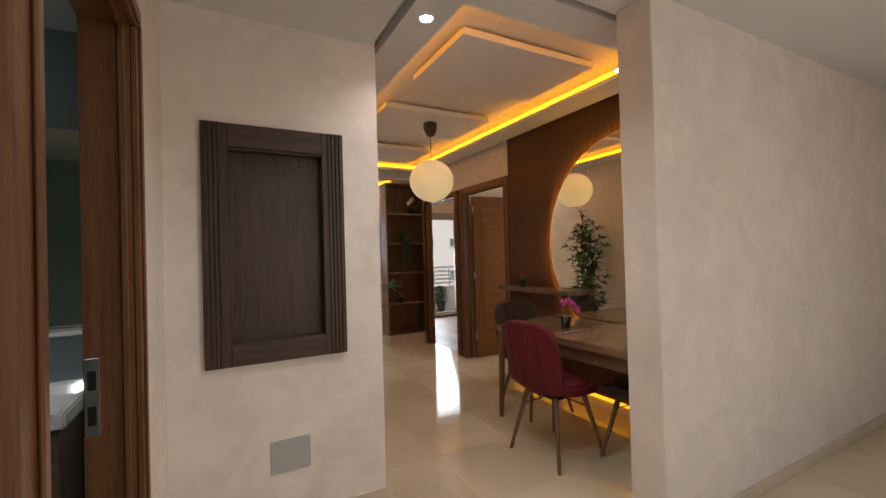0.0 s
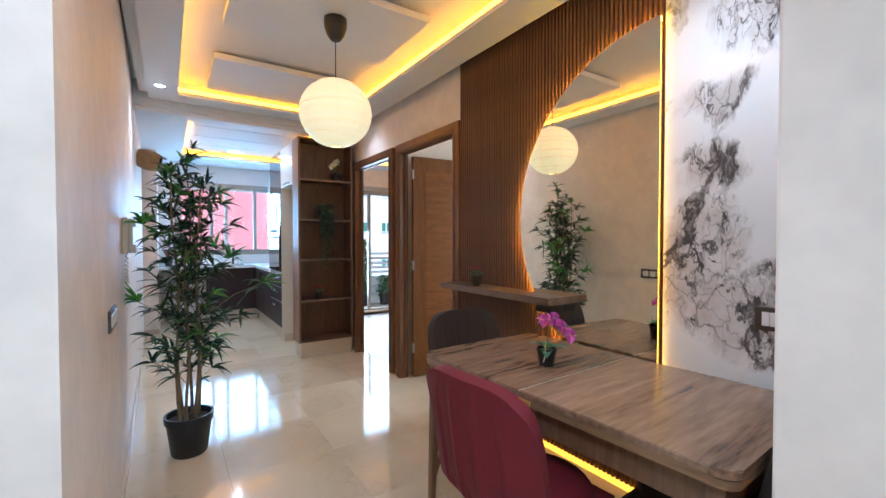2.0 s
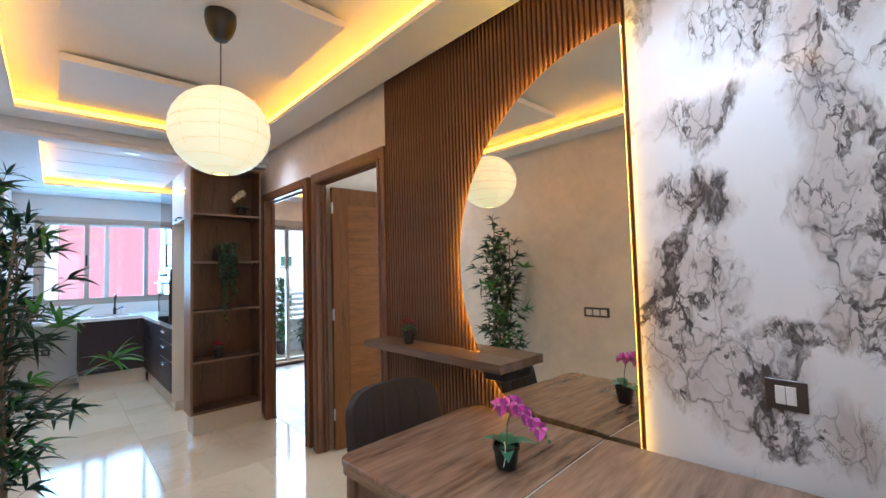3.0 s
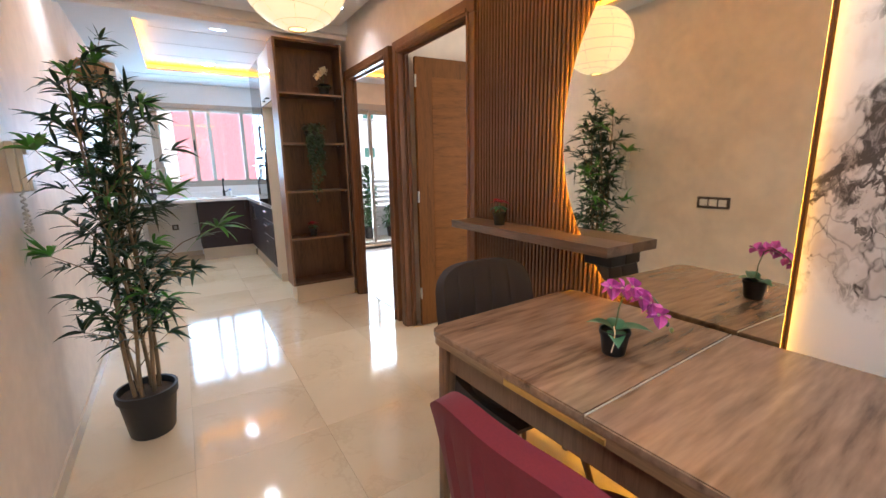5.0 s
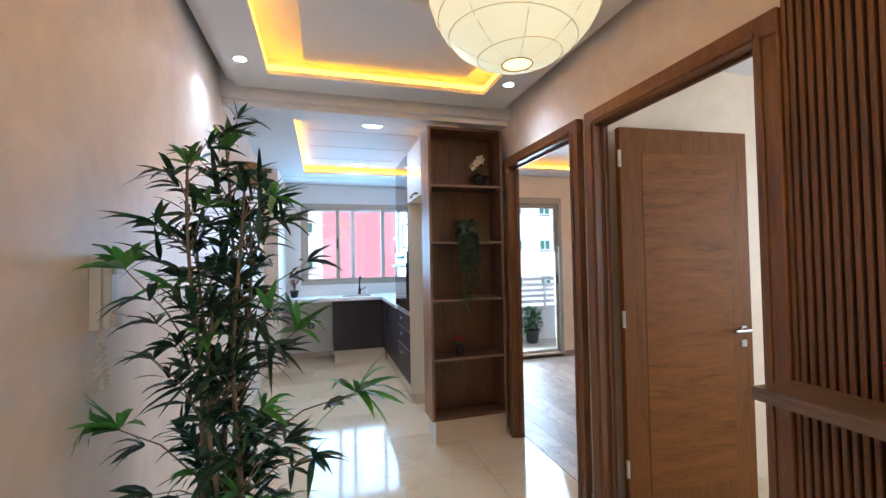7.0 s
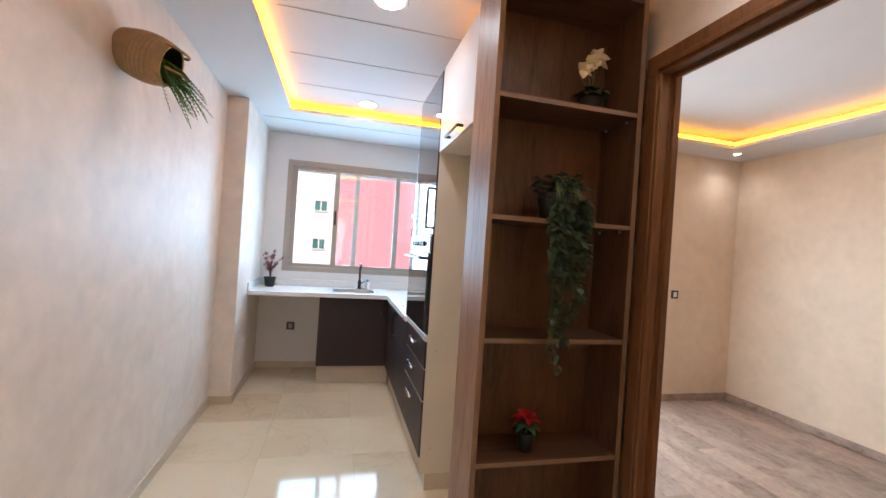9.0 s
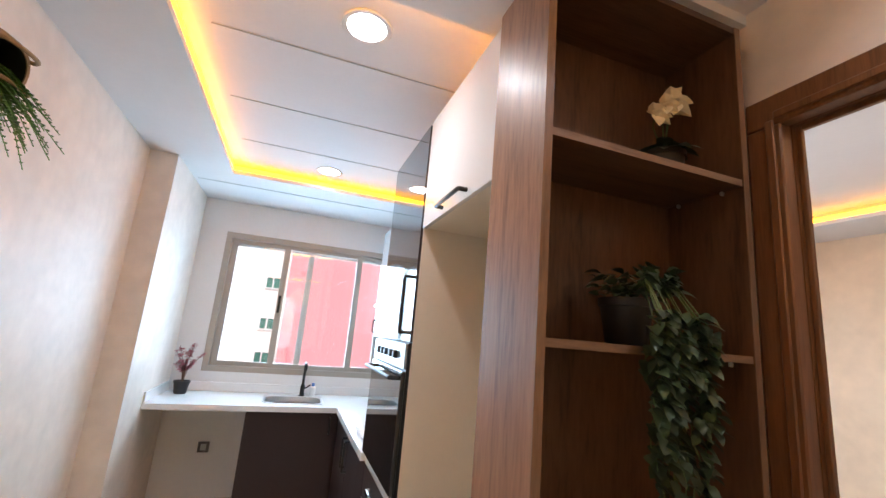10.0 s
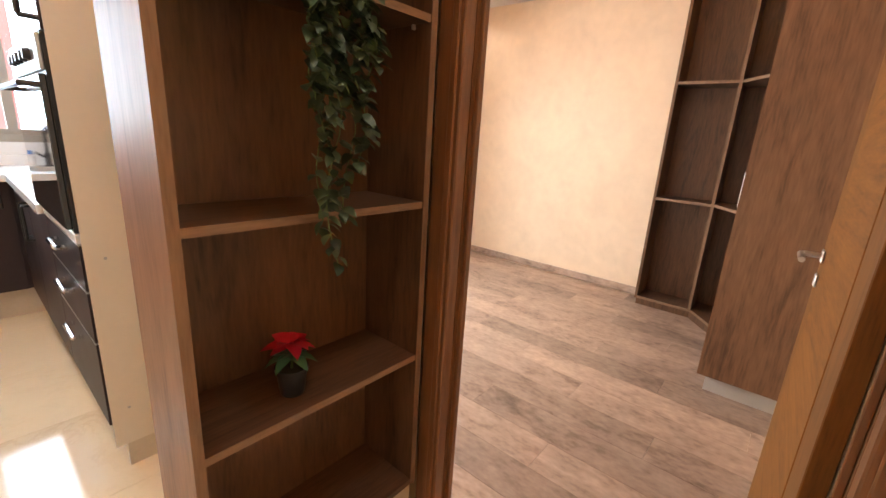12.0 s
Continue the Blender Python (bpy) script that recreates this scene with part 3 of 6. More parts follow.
structure("wall_east", boxes((XR, 1.487, 0, XR + 0.05, 3.872, TOP), (XR, 3.872, 2.191, XR + 0.05, 4.798, TOP), (XR, 4.798, 0, XR + 0.05, 4.996, TOP), (XR, 4.996, 2.191, XR + 0.05, 5.899, TOP), (XR, 5.899, 0, XR + 0.05, YN + 0.2, TOP)), plaster, "beige plaster wall with two doorways", "wall")
structure("wall_north", boxes((0.65, YN, 0, XR, YN + 0.2, 1.08), (0.65, YN, 2.325, XR, YN + 0.2, TOP), (0.65, YN, 1.08, 1.236, YN + 0.2, 2.325), (2.81, YN, 1.08, XR, YN + 0.2, 2.325)), white_wall, "white kitchen wall round the window", "wall")
structure("wall_south", boxes((-0.22, -1.64, 0, 0.7, -1.5, TOP), (0.7, -1.64, 0, 3.3, -1.5, 0.65), (0.7, -1.64, 2.35, 3.3, -1.5, TOP), (3.3, -1.64, 0, 5.2, -1.5, TOP)), plaster, "plain beige plaster wall with the hall window opening", "wall")
structure("wall_hall_east", boxes((5.2, -1.5, 0, 5.34, 1.487, TOP)), plaster, "plain beige plaster wall closing the hall", "wall")
# bathroom shell
structure("wall_bathroom_back", boxes((-2.2, 2.62, 0, -0.22, 2.76, TOP), (-0.34, YP, 0, -0.22, 2.62, TOP)), bath_wall, "grey tiled bathroom wall behind the basin", "wall")
structure("wall_bathroom_side", boxes((-2.3, -0.6, 0, -2.2, 2.76, TOP), (-2.2, -0.7, 0, -0.22, -0.6, TOP)), bath_wall, "grey tiled bathroom wall", "wall")
structure("ceiling_bathroom", boxes((-2.3, -0.7, 2.5, -0.22, 2.76, 2.6)), ceiling_paint, "plain white bathroom ceiling", "ceiling")
structure("floor_bathroom", boxes((-2.3, -0.7, -0.1, -0.15, 2.76, -0.002)), bath_wall, "grey tiled bathroom floor", "floor")
# bedroom behind the first doorway
structure("wall_bedroom_north", boxes((XR + 0.05, 8.17, 0, 3.42, 8.33, TOP), (3.42, 8.17, 2.30, 4.92, 8.33, TOP), (3.42, 8.17, -0.1, 4.92, 8.33, 0.06), (4.92, 8.17, 0, 6.2, 8.33, TOP)), room_wall, "warm cream bedroom wall with the balcony door", "wall")
structure("wall_bedroom_east", boxes((6.06, 4.936, 0, 6.2, 8.17, TOP)), room_wall, "warm cream plain bedroom wall", "wall")
structure("wall_bedroom_south", boxes((XR + 0.05, 4.836, 0, 6.2, 4.936, TOP)), room_wall, "warm cream wall between the two rooms", "wall")
# second room, seen only as a bright wall
structure("wall_room_east", boxes((5.5, 1.487, 0, 5.64, 2.5, TOP), (5.5, 2.5, 0, 5.64, 3.9, 0.9), (5.5, 2.5, 2.2, 5.64, 3.9, TOP), (5.5, 3.9, 0, 5.64, 4.836, TOP)), white_wall, "plain white wall of the second room", "wall")

structure("ceiling_slab", boxes((-0.3, -1.7, TOP, 6.2, YN + 0.2, TOP + 0.15)), ceiling_paint, "white concrete ceiling slab over the flat", "ceiling")


def tray(name, label, x0, y0, x1, y1, z, cove, up, margin=None):
    """A lowered ceiling with a recessed tray."""
    cx0, cy0, cx1, cy1 = cove
    t = 0.03
    rows = [(x0, y0, z, cx0, y1, z + t), (cx1, y0, z, x1, y1, z + t), (cx0, y0, z, cx1, cy0, z + t), (cx0, cy1, z, cx1, y1, z + t)]
    # the tray's upper face, and a back edge well inside so that the lip hides the light strip
    s = 0.10
    rows += [(cx0 - s, cy0 - s, up, cx1 + s, cy1 + s, up + t)]
    for r in ((cx0 - s - t, cy0 - s, z + t, cx0 - s, cy1 + s, up + t), (cx1 + s, cy0 - s, z + t, cx1 + s + t, cy1 + s, up + t),
              (cx0 - s, cy0 - s - t, z + t, cx1 + s, cy0 - s, up + t), (cx0 - s, cy1 + s, z + t, cx1 + s, cy1 + s + t, up + t)):
        rows.append(r)
    if margin:
        m = margin
        for r in ((x0 - m, y0 - m, z + 0.07, x0 + t, y1 + m, z + 0.09), (x1 - t, y0 - m, z + 0.07, x1 + m, y1 + m, z + 0.09),
                  (x0, y0 - m, z + 0.07, x1, y0 + t, z + 0.09), (x0, y1 - t, z + 0.07, x1, y1 + m, z + 0.09)):
            rows.append(r)
        for r in ((x0, y0, z + t, x0 + t, y1, z + 0.07), (x1 - t, y0, z + t, x1, y1, z + 0.07), (x0 + t, y0, z + t, x1 - t, y0 + t, z + 0.07), (x0 + t, y1 - t, z + t, x1 - t, y1, z + 0.07)):
            rows.append(r)
    return structure(name, boxes(*rows), ceiling_paint, label, "ceiling")


tray("ceiling_dining", "white tray ceiling with an amber lit recess", 1.01, 1.57, 2.95, 5.84, 2.625, (1.235, 1.79, 2.69, 5.60), 2.765, 0.07)
tray("ceiling_kitchen", "white kitchen tray ceiling with an amber lit recess", 0.80, 6.03, XR, YN, 2.612, (1.335, 6.42, 2.69, 8.57), 2.70)
structure("ceiling_beam", boxes((0.85, 5.91, 2.575, XR, 5.97, TOP), (0.85, 5.97, 2.54, XR, 6.03, TOP)), ceiling_paint, "stepped white beam between dining and kitchen ceilings", "ceiling")
structure("ceiling_hall", boxes((-0.08, -1.5, 2.605, 5.2, 1.50, 2.66), (-0.08, 1.50, 2.605, 0.94, YP, 2.66)), ceiling_paint, "plain white hall ceiling", "ceiling")
tray("ceiling_bedroom", "white bedroom ceiling with an amber lit recess", XR + 0.05, 4.936, 6.06, 8.17, 2.61, (3.6, 5.3, 5.55, 7.80), 2.73)
structure("ceiling_room", boxes((XR + 0.05, 1.487, 2.6, 5.5, 4.836, 2.66)), ceiling_paint, "plain white ceiling of the second room", "ceiling")

# floating panels inside the dining tray
for n, (y0, y1) in enumerate(((2.145, 2.88), (3.465, 4.20), (4.77, 5.53))):
    structure("ceiling_panel", boxes((1.45, y0, 2.70, 2.535, y1, 2.745), bevel=0.003), ceiling_paint, "white floating panel inside the dining ceiling tray", "ceiling")
    structure("ceiling_panel_spacer", boxes((1.62, y0 + 0.15, 2.745, 2.40, y1 - 0.15, 2.765)), ceiling_paint, "white spacer above a floating ceiling panel", "ceiling")


def light_strip(label, cove, z, led=None):
    """An LED strip lying round the lip of a tray."""
    x0, y0, x1, y1 = cove
    t = thing("led_strip", (x0, y0, z), label, "light strip")
    w, h = 0.012, 0.032
    for r in ((x0 - w, y0 - w, z, x0, y1 + w, z + h), (x1, y0 - w, z, x1 + w, y1 + w, z + h), (x0, y0 - w, z, x1, y0, z + h), (x0, y1, z, x1, y1 + w, z + h)):
        part("strip", boxes(r), led or led_amber, t)
    return t


light_strip("amber LED strip round the dining ceiling tray", (1.235, 1.79, 2.69, 5.60), 2.656)
light_strip("amber LED strip round the kitchen ceiling tray", (1.335, 6.42, 2.69, 8.57), 2.643)
light_strip("amber LED strip round the bedroom ceiling tray", (3.6, 5.3, 5.55, 7.80), 2.641, led_warm)

# seams of the kitchen ceiling boards
for y in (6.935, 7.51, 8.07):
    structure("ceiling_seam", boxes((1.43, y, 2.697, 2.5, y + 0.006, 2.6995)), gap_paint, "thin grey seam in the kitchen ceiling boards", "ceiling")

# no groove is cut: a thin grey strip carries its shade as colour
structure("ceiling_groove", boxes((1.05, 8.842, 2.6085, 2.65, 8.850, 2.6118)), gap_paint, "thin grey strip painted as the shade of a groove across the kitchen ceiling", "ceiling")


def downlight(x, y, z, r, label, watts, group="ceiling downlights", tone=(0.93, 0.96, 1.0)):
    t = thing("downlight", (x, y, z), label, "downlight", group)
    part("trim_ring", turned([(r, 0.0), (r * 1.02, -0.004), (r * 1.28, -0.006), (r * 1.32, -0.001), (r * 1.3, 0.0)], (x, y, z), 28), gloss_white, t, "white trim ring", True)
    part("lens", turned([(r * 0.99, -0.002), (r * 0.7, -0.005), (0, -0.006)], (x, y, z), 28), spot_white, t, "glowing frosted lens", True)
    if watts:
        lamp("downlight_beam", 'SPOT', look((x, y, z - 0.02), (x, y, 0), 0), watts, tone, spot=140)
    return t


# the one at (2.60, 1.97) is unseen, added to brighten the marble and table
for x, y, z, r, w in ((1.12, 1.98, 2.625, 0.034, 20), (1.105, 5.43, 2.625, 0.034, 9), (2.79, 5.39, 2.625, 0.034, 7), (2.60, 1.97, 2.625, 0.034, 19), (5.735, 7.93, 2.61, 0.03, 4)):
    downlight(x, y, z, r, "small round white recessed downlight, lit", w)
for x, y in ((2.012, 6.69), (2.01, 8.36)):
    downlight(x, y, 2.70, 0.075, "large round white kitchen downlight, lit", 18)
downlight(-0.85, 1.6, 2.5, 0.035, "small round white bathroom downlight, lit", 32)
# unseen hall downlight, added to brighten the panel wall from above
downlight(0.85, 1.15, 2.605, 0.034, "small round white hall downlight, lit, added out of view", 40)

# base for the tiles, skirting
structure("floor_base", boxes((-0.3, -1.7, -0.12, XR + 0.06, YN + 0.1, -0.012), (XR + 0.06, -1.7, -0.12, 5.4, 1.5, -0.012)), joint, "grey-beige screed with tile joints", "floor")
structure("floor_bedroom_base", boxes((XR + 0.06, 1.5, -0.12, 6.2, 8.3, -0.012)), joint, "screed under the bedroom floor", "floor")
SK = 0.07
structure("baseboard", slanted(boxes((XL, YP + 0.012, 0, XL + 0.012, YC - 0.012, SK), bevel=0.002), XL), plinth_beige, "low cream marble skirting along the slanted wall", "baseboard")
structure("baseboard", boxes((west(YC), YC - 0.012, 0, 1.031, YC, SK), (1.019, YC, 0, 1.031, YN, SK), (1.031, YN - 0.012, 0, 1.69, YN, SK), (-0.08, YP - 0.012, 0, XL + 0.012, YP, SK), (-0.08, 1.67, 0, -0.068, YP - 0.012, SK), (1.952, 1.282, 0, 5.2, 1.294, SK), (1.952, 1.294, 0, 1.964, 1.499, SK), (XR - 0.012, 4.865, 0, XR, 4.93, SK), bevel=0.002), plinth_beige, "low cream marble skirting", "baseboard")
structure("baseboard_bedroom", boxes((4.925, 8.156, 0, 6.06, 8.17, 0.07), (6.046, 6.08, 0, 6.06, 8.156, 0.07), (XR + 0.05, 8.156, 0, 3.415, 8.17, 0.07), bevel=0.002), plank, "dark wood-look bedroom skirting", "baseboard")


# ---- doors ----
def doorway(name, label, face, side, y0, y1, top, w=0.085, depth=0.18, proud=0.02):
    """Frame in a wall along y: lining through the wall and mitred casing on the room side."""
    t = thing(name, (face, (y0 + y1) / 2, 0), label, "door frame", kind="structure")
    s = side
    x0, x1 = sorted((face - s * proud, face))
    for yy in ((y0 - w, y0), (y1, y1 + w)):
        c = part("casing", boxes((x0, yy[0], 0, x1, yy[1], top), bevel=0.004), frame_wood, t)
        inner = yy[1] if yy[0] < y0 - 0.01 else yy[0]
        k = 1 if inner == yy[1] else -1
        ya, yb = sorted((inner - k * 0.012, inner - k * 0.034))
        xa, xb = sorted((face - s * (proud + 0.008), face - s * proud))
        part("bead", boxes((xa, ya, 0, xb, yb, top + 0.012), bevel=0.003), frame_wood, c)
    part("head_casing", boxes((x0, y0 - w, top, x1, y1 + w, top + w), bevel=0.004), frame_wood, t)
    xa, xb = sorted((face - s * (proud + 0.008), face - s * proud))
    part("head_bead", boxes((xa, y0 - 0.012, top + 0.012, xb, y1 + 0.012, top + 0.034), bevel=0.003), frame_wood, t)
    x0, x1 = sorted((face, face + s * depth))
    part("jamb", boxes((x0, y0 - 0.02, 0, x1, y0, top)), frame_wood, t)
    part("jamb", boxes((x0, y1, 0, x1, y1 + 0.02, top)), frame_wood, t)
    part("head_jamb", boxes((x0, y0 - 0.02, top, x1, y1 + 0.02, top + 0.02)), frame_wood, t)
    m0, m1 = sorted((face + s * 0.012, face + s * 0.026))
    part("stop", boxes((m0, y0, 0, m1, y0 + 0.014, top), bevel=0.002), frame_wood, t)
    part("stop", boxes((m0, y1 - 0.014, 0, m1, y1, top), bevel=0.002), frame_wood, t)
    part("stop", boxes((m0, y0 + 0.014, top - 0.014, m1, y1 - 0.014, top), bevel=0.002), frame_wood, t)
    return t


doorway("door_frame_1", "brown wooden door frame of the bedroom, door open", XR, 1, 5.017, 5.878, 2.17, depth=0.05, proud=0.045)
doorway("door_frame_2", "brown wooden door frame with an open door", XR, 1, 3.893, 4.777, 2.17, depth=0.05, proud=0.045)
bath_frame = doorway("door_frame_3", "dark brown wooden bathroom door frame", -0.08, -1, 0.80, 1.58, 2.10, depth=0.12)
part("strike_plate", boxes((-0.197, 1.574, 0.90, -0.163, 1.5795, 1.12), bevel=0.001), steel, bath_frame, "steel strike plate")
for z in (0.93, 1.03):
    part("strike_hole", boxes((-0.19, 1.5725, z, -0.17, 1.5738, z + 0.055)), bulb_black, bath_frame, "dark latch hole")


def door_leaf(label, hinge, width, height, swing, handle_sign):
    """A flush door: solid stiles with a cross-grained middle; local x runs from the hinge."""
    t = thing("door_leaf", (0, 0, 0), label, "door")
    th = 0.04
    part("core", boxes((0.0, -th / 2, 0.012, width, th / 2, height), bevel=0.002), door_stile, t)
    part("middle_panel", boxes((0.135, -th / 2 - 0.002, 0.15, width - 0.135, th / 2 + 0.002, height - 0.14), bevel=0.001), door_cross, t)
    for z in (0.25, 1.05, height - 0.22):
        part("hinge", turned([(0.009, 0), (0.009, 0.09)], (-0.006, -handle_sign * (th / 2 + 0.004), z), 10), steel, t, "steel hinge barrel", True)
    for s in (-1, 1):
        ya, yb = sorted((s * th / 2, s * (th / 2 + 0.008)))
        h = part("handle_rosette", boxes((width - 0.085, ya, 0.98, width - 0.045, yb, 1.02), bevel=0.003), steel, t, "square satin steel rosette")
        part("key_rosette", boxes((width - 0.085, ya, 0.90, width - 0.045, yb, 0.94), bevel=0.003), steel, t, "square satin steel key rosette")
        y = s * (th / 2 + 0.008)
        part("lever", tube([(width - 0.065, y, 1.0), (width - 0.065, y + s * 0.04, 1.0), (width - 0.075, y + s * 0.05, 1.0), (width - 0.185, y + s * 0.05, 1.0)], 0.009, 10), steel, h, "satin steel lever", True)
    t.matrix_basis = pose(hinge[0], hinge[1], 0, 0, 0, swing)
    return t


door_cross = wood("teak_cross_grain", (0.098, 0.035, 0.007), (0.235, 0.090, 0.017), 'x', 0.6, 0.0, 9, 2.2, spec=0.2)
door_leaf("teak veneer door standing open into the second room", (XR + 0.075, 4.735), 0.84, 2.145, -4, 1)
door_leaf("teak veneer bedroom door standing open", (XR + 0.09, 5.042), 0.82, 2.145, 1.5, 1)


# ---- windows ----
def sliding_window():
    x0, x1, z0, z1, y = 1.236, 2.81, 1.08, 2.325, 9.47
    t = thing("window_1", ((x0 + x1) / 2, y, z0), "champagne aluminium sliding kitchen window", "window", kind="structure")
    f = 0.05
    part("window_frame", boxes((x0, y - 0.03, z0, x0 + f, y + 0.06, z1), (x1 - f, y - 0.03, z0, x1, y + 0.06, z1), (x0 + f, y - 0.03, z0, x1 - f, y + 0.06, z0 + f), (x0 + f, y - 0.03, z1 - f, x1 - f, y + 0.06, z1)), alu, t)
    for xa, xb, yy in ((x0 + f, 2.035, y + 0.025), (1.752, 2.505, y - 0.005), (2.455, x1 - f, y + 0.03)):
        s = part("sash", boxes((xa, yy, z0 + f, xa + 0.055, yy + 0.024, z1 - f), (xb - 0.055, yy, z0 + f, xb, yy + 0.024, z1 - f), (xa + 0.055, yy, z0 + f, xb - 0.055, yy + 0.024, z0 + f + 0.04), (xa + 0.055, yy, z1 - f - 0.04, xb - 0.055, yy + 0.024, z1 - f)), alu, t)
        g = part("pane", boxes((xa + 0.055, yy + 0.01, z0 + f + 0.04, xb - 0.055, yy + 0.014, z1 - f - 0.04)), pane_glass, s)
        g.visible_shadow = False
    part("latch", boxes((1.764, y - 0.018, 1.63, 1.786, y - 0.005, 1.79), bevel=0.004), black_metal, t, "black latch")
    part("roller_shutter_slat", boxes((x0 + f, y + 0.062, 2.215, x1 - f, y + 0.075, 2.275)), alu, t)
    return t


sliding_window()


def balcony_door():
    x0, x1, z1, y = 3.42, 4.92, 2.30, 8.225
    t = thing("window_2", ((x0 + x1) / 2, y, 0), "champagne aluminium glazed balcony door", "window", kind="structure")
    f = 0.05
    part("window_frame", boxes((x0, y - 0.055, 0, x0 + f, y + 0.05, z1), (x1 - f, y - 0.055, 0, x1, y + 0.05, z1), (x0 + f, y - 0.055, 0, x1 - f, y + 0.05, 0.035), (x0 + f, y - 0.055, z1 - 0.09, x1 - f, y + 0.05, z1)), alu, t)
    for xa, xb, yy in ((x0 + f, 4.215, y + 0.02), (4.155, x1 - f, y - 0.02)):
        s = part("sash", boxes((xa, yy, 0.035, xa + 0.05, yy + 0.03, z1 - 0.09), (xb - 0.05, yy, 0.035, xb, yy + 0.03, z1 - 0.09), (xa + 0.05, yy, 0.035, xb - 0.05, yy + 0.03, 0.10), (xa + 0.05, yy, z1 - 0.15, xb - 0.05, yy + 0.03, z1 - 0.09)), alu, t)
        g = part("pane", boxes((xa + 0.05, yy + 0.012, 0.10, xb - 0.05, yy + 0.018, z1 - 0.15)), pane_glass, s)
        g.visible_shadow = False
    part("latch", boxes((4.835, y - 0.035, 1.05, 4.855, y - 0.02, 1.19), bevel=0.004), black_metal, t, "black latch")
    return t


balcony_door()

# ---- outside ----
structure("ground", boxes((-400, -400, -9.2, 400, 500, -9.0)), ground_mat, "dusty street ground far below", "ground")
structure("balcony_floor", boxes((3.1, 8.33, -0.2, 6.2, 9.6, -0.02)), plinth_beige, "beige tiled balcony floor", "floor")
structure("balcony_parapet", boxes((3.2, 9.5, -0.2, 6.2, 9.62, 0.55)), facade_white, "low white balcony parapet", "wall")
rail = thing("balcony_railing", (4.6, 9.56, 0.55), "white horizontal balcony railing on a parapet", "railing")
for z in (0.62, 0.72, 0.82, 0.92, 1.02):
    part("rail", boxes((3.2, 9.545, z, 6.2, 9.575, z + 0.05), bevel=0.004), rail_white, rail)
for x in (3.4, 4.4, 5.4):
    part("post", boxes((x, 9.54, 0.55, x + 0.03, 9.58, 1.07)), rail_white, rail)


def building(name, label, x0, y0, x1, y1, top, wall, cols, rows_z, bands=()):
    t = thing(name, ((x0 + x1) / 2, y0, -9), label, "building")
    part("wall", boxes((x0, y0, -9, x1, y1, top)), wall, t)
    part("roof", boxes((x0 - 0.15, y0 - 0.15, top, x1 + 0.15, y1, top + 0.4)), facade_white, t)
    for z0, z1, m in bands:
        part("band", boxes((x0 - 0.05, y0 - 0.06, z0, x1 + 0.05, y0, z1)), m, t)
    for x in cols:
        for z in rows_z:
            w = part("window", boxes((x, y0 - 0.08, z, x + 0.09, y0 + 0.02, z + 0.9), (x + 0.97, y0 - 0.08, z, x + 1.06, y0 + 0.02, z + 0.9), (x + 0.49, y0 - 0.06, z, x + 0.57, y0 + 0.02, z + 0.9), (x + 0.09, y0 - 0.08, z, x + 0.97, y0 + 0.02, z + 0.08), (x + 0.09, y0 - 0.08, z + 0.82, x + 0.97, y0 + 0.02, z + 0.9)), rail_white, t)
            part("pane", boxes((x + 0.09, y0 - 0.02, z + 0.08, x + 0.49, y0 - 0.004, z + 0.82), (x + 0.57, y0 - 0.02, z + 0.08, x + 0.97, y0 - 0.004, z + 0.82)), green_glass, w)
    return t

building("white_apartment_building", "tall white apartment building with green-tinted windows across the street", -14.0, 38.0, 6.0, 52.0, 16.0, facade_white, (-11.85, -6.65, -3.65, -0.23, 3.15), (-7.2, -4.2, -1.6, 0.78, 3.72, 6.7, 9.7, 12.7))
building("pink_building", "plain pink rendered building across the street", 1.55, 24.0, 7.6, 34.0, 12.0, facade_pink, (), ())
building("low_red_building", "low red rendered building across the street", -9.0, 27.0, 1.2, 33.0, -1.4, facade_red, (), ())
building("far_white_building", "white apartment building beyond the balcony", 11.0, 34.0, 32.0, 48.0, 14.0, facade_white, (12.0, 14.2, 16.4, 19.0, 21.5), (-7.0, -4.0, -1.0, 2.0, 5.0, 8.0))


# ---- dining area ----
def slat_panel():
    t = thing("slat_panel", (2.99, 3.02, 0.12), "brown vertical wooden slat wall panel", "wall panel")
    y0, y1, z0, z1 = 2.245, 3.792, 0.13, 2.69
    part("backing", boxes((3.040, y0, z0, XR, y1, z1)), slat_back, t, "dark backing board")
    me = None
    pitch, w = 0.0253, 0.0155
    for k in range(int((y1 - y0) / pitch)):
        y = y1 - pitch * (k + 1) + 0.006
        if me is None:
            s = part("slat", boxes((3.018, 0, z0, 3.0398, w, z1), bevel=0.003), slat_wood, t)
            me = s.data
        else:
            s = attach(new("slat", me), t)
        s.location = (0, y, 0)
    part("side_trim", boxes((3.014, y1, z0, XR, y1 + 0.012, z1)), slat_wood, t)
    return t


slat_panel()
structure("marble_cladding", boxes((3.025, 1.487, 0, XR, 2.243, 2.69), bevel=0.001), wall_marble, "white marble wall cladding with dark veins", "wall cladding")
floor_led = thing("led_strip", (2.99, 3.0, 0.1), "amber LED strip under the slat panel", "light strip")
part("strip", boxes((3.01, 2.25, 0.105, 3.03, 3.79, 0.128)), led_floor, floor_led)


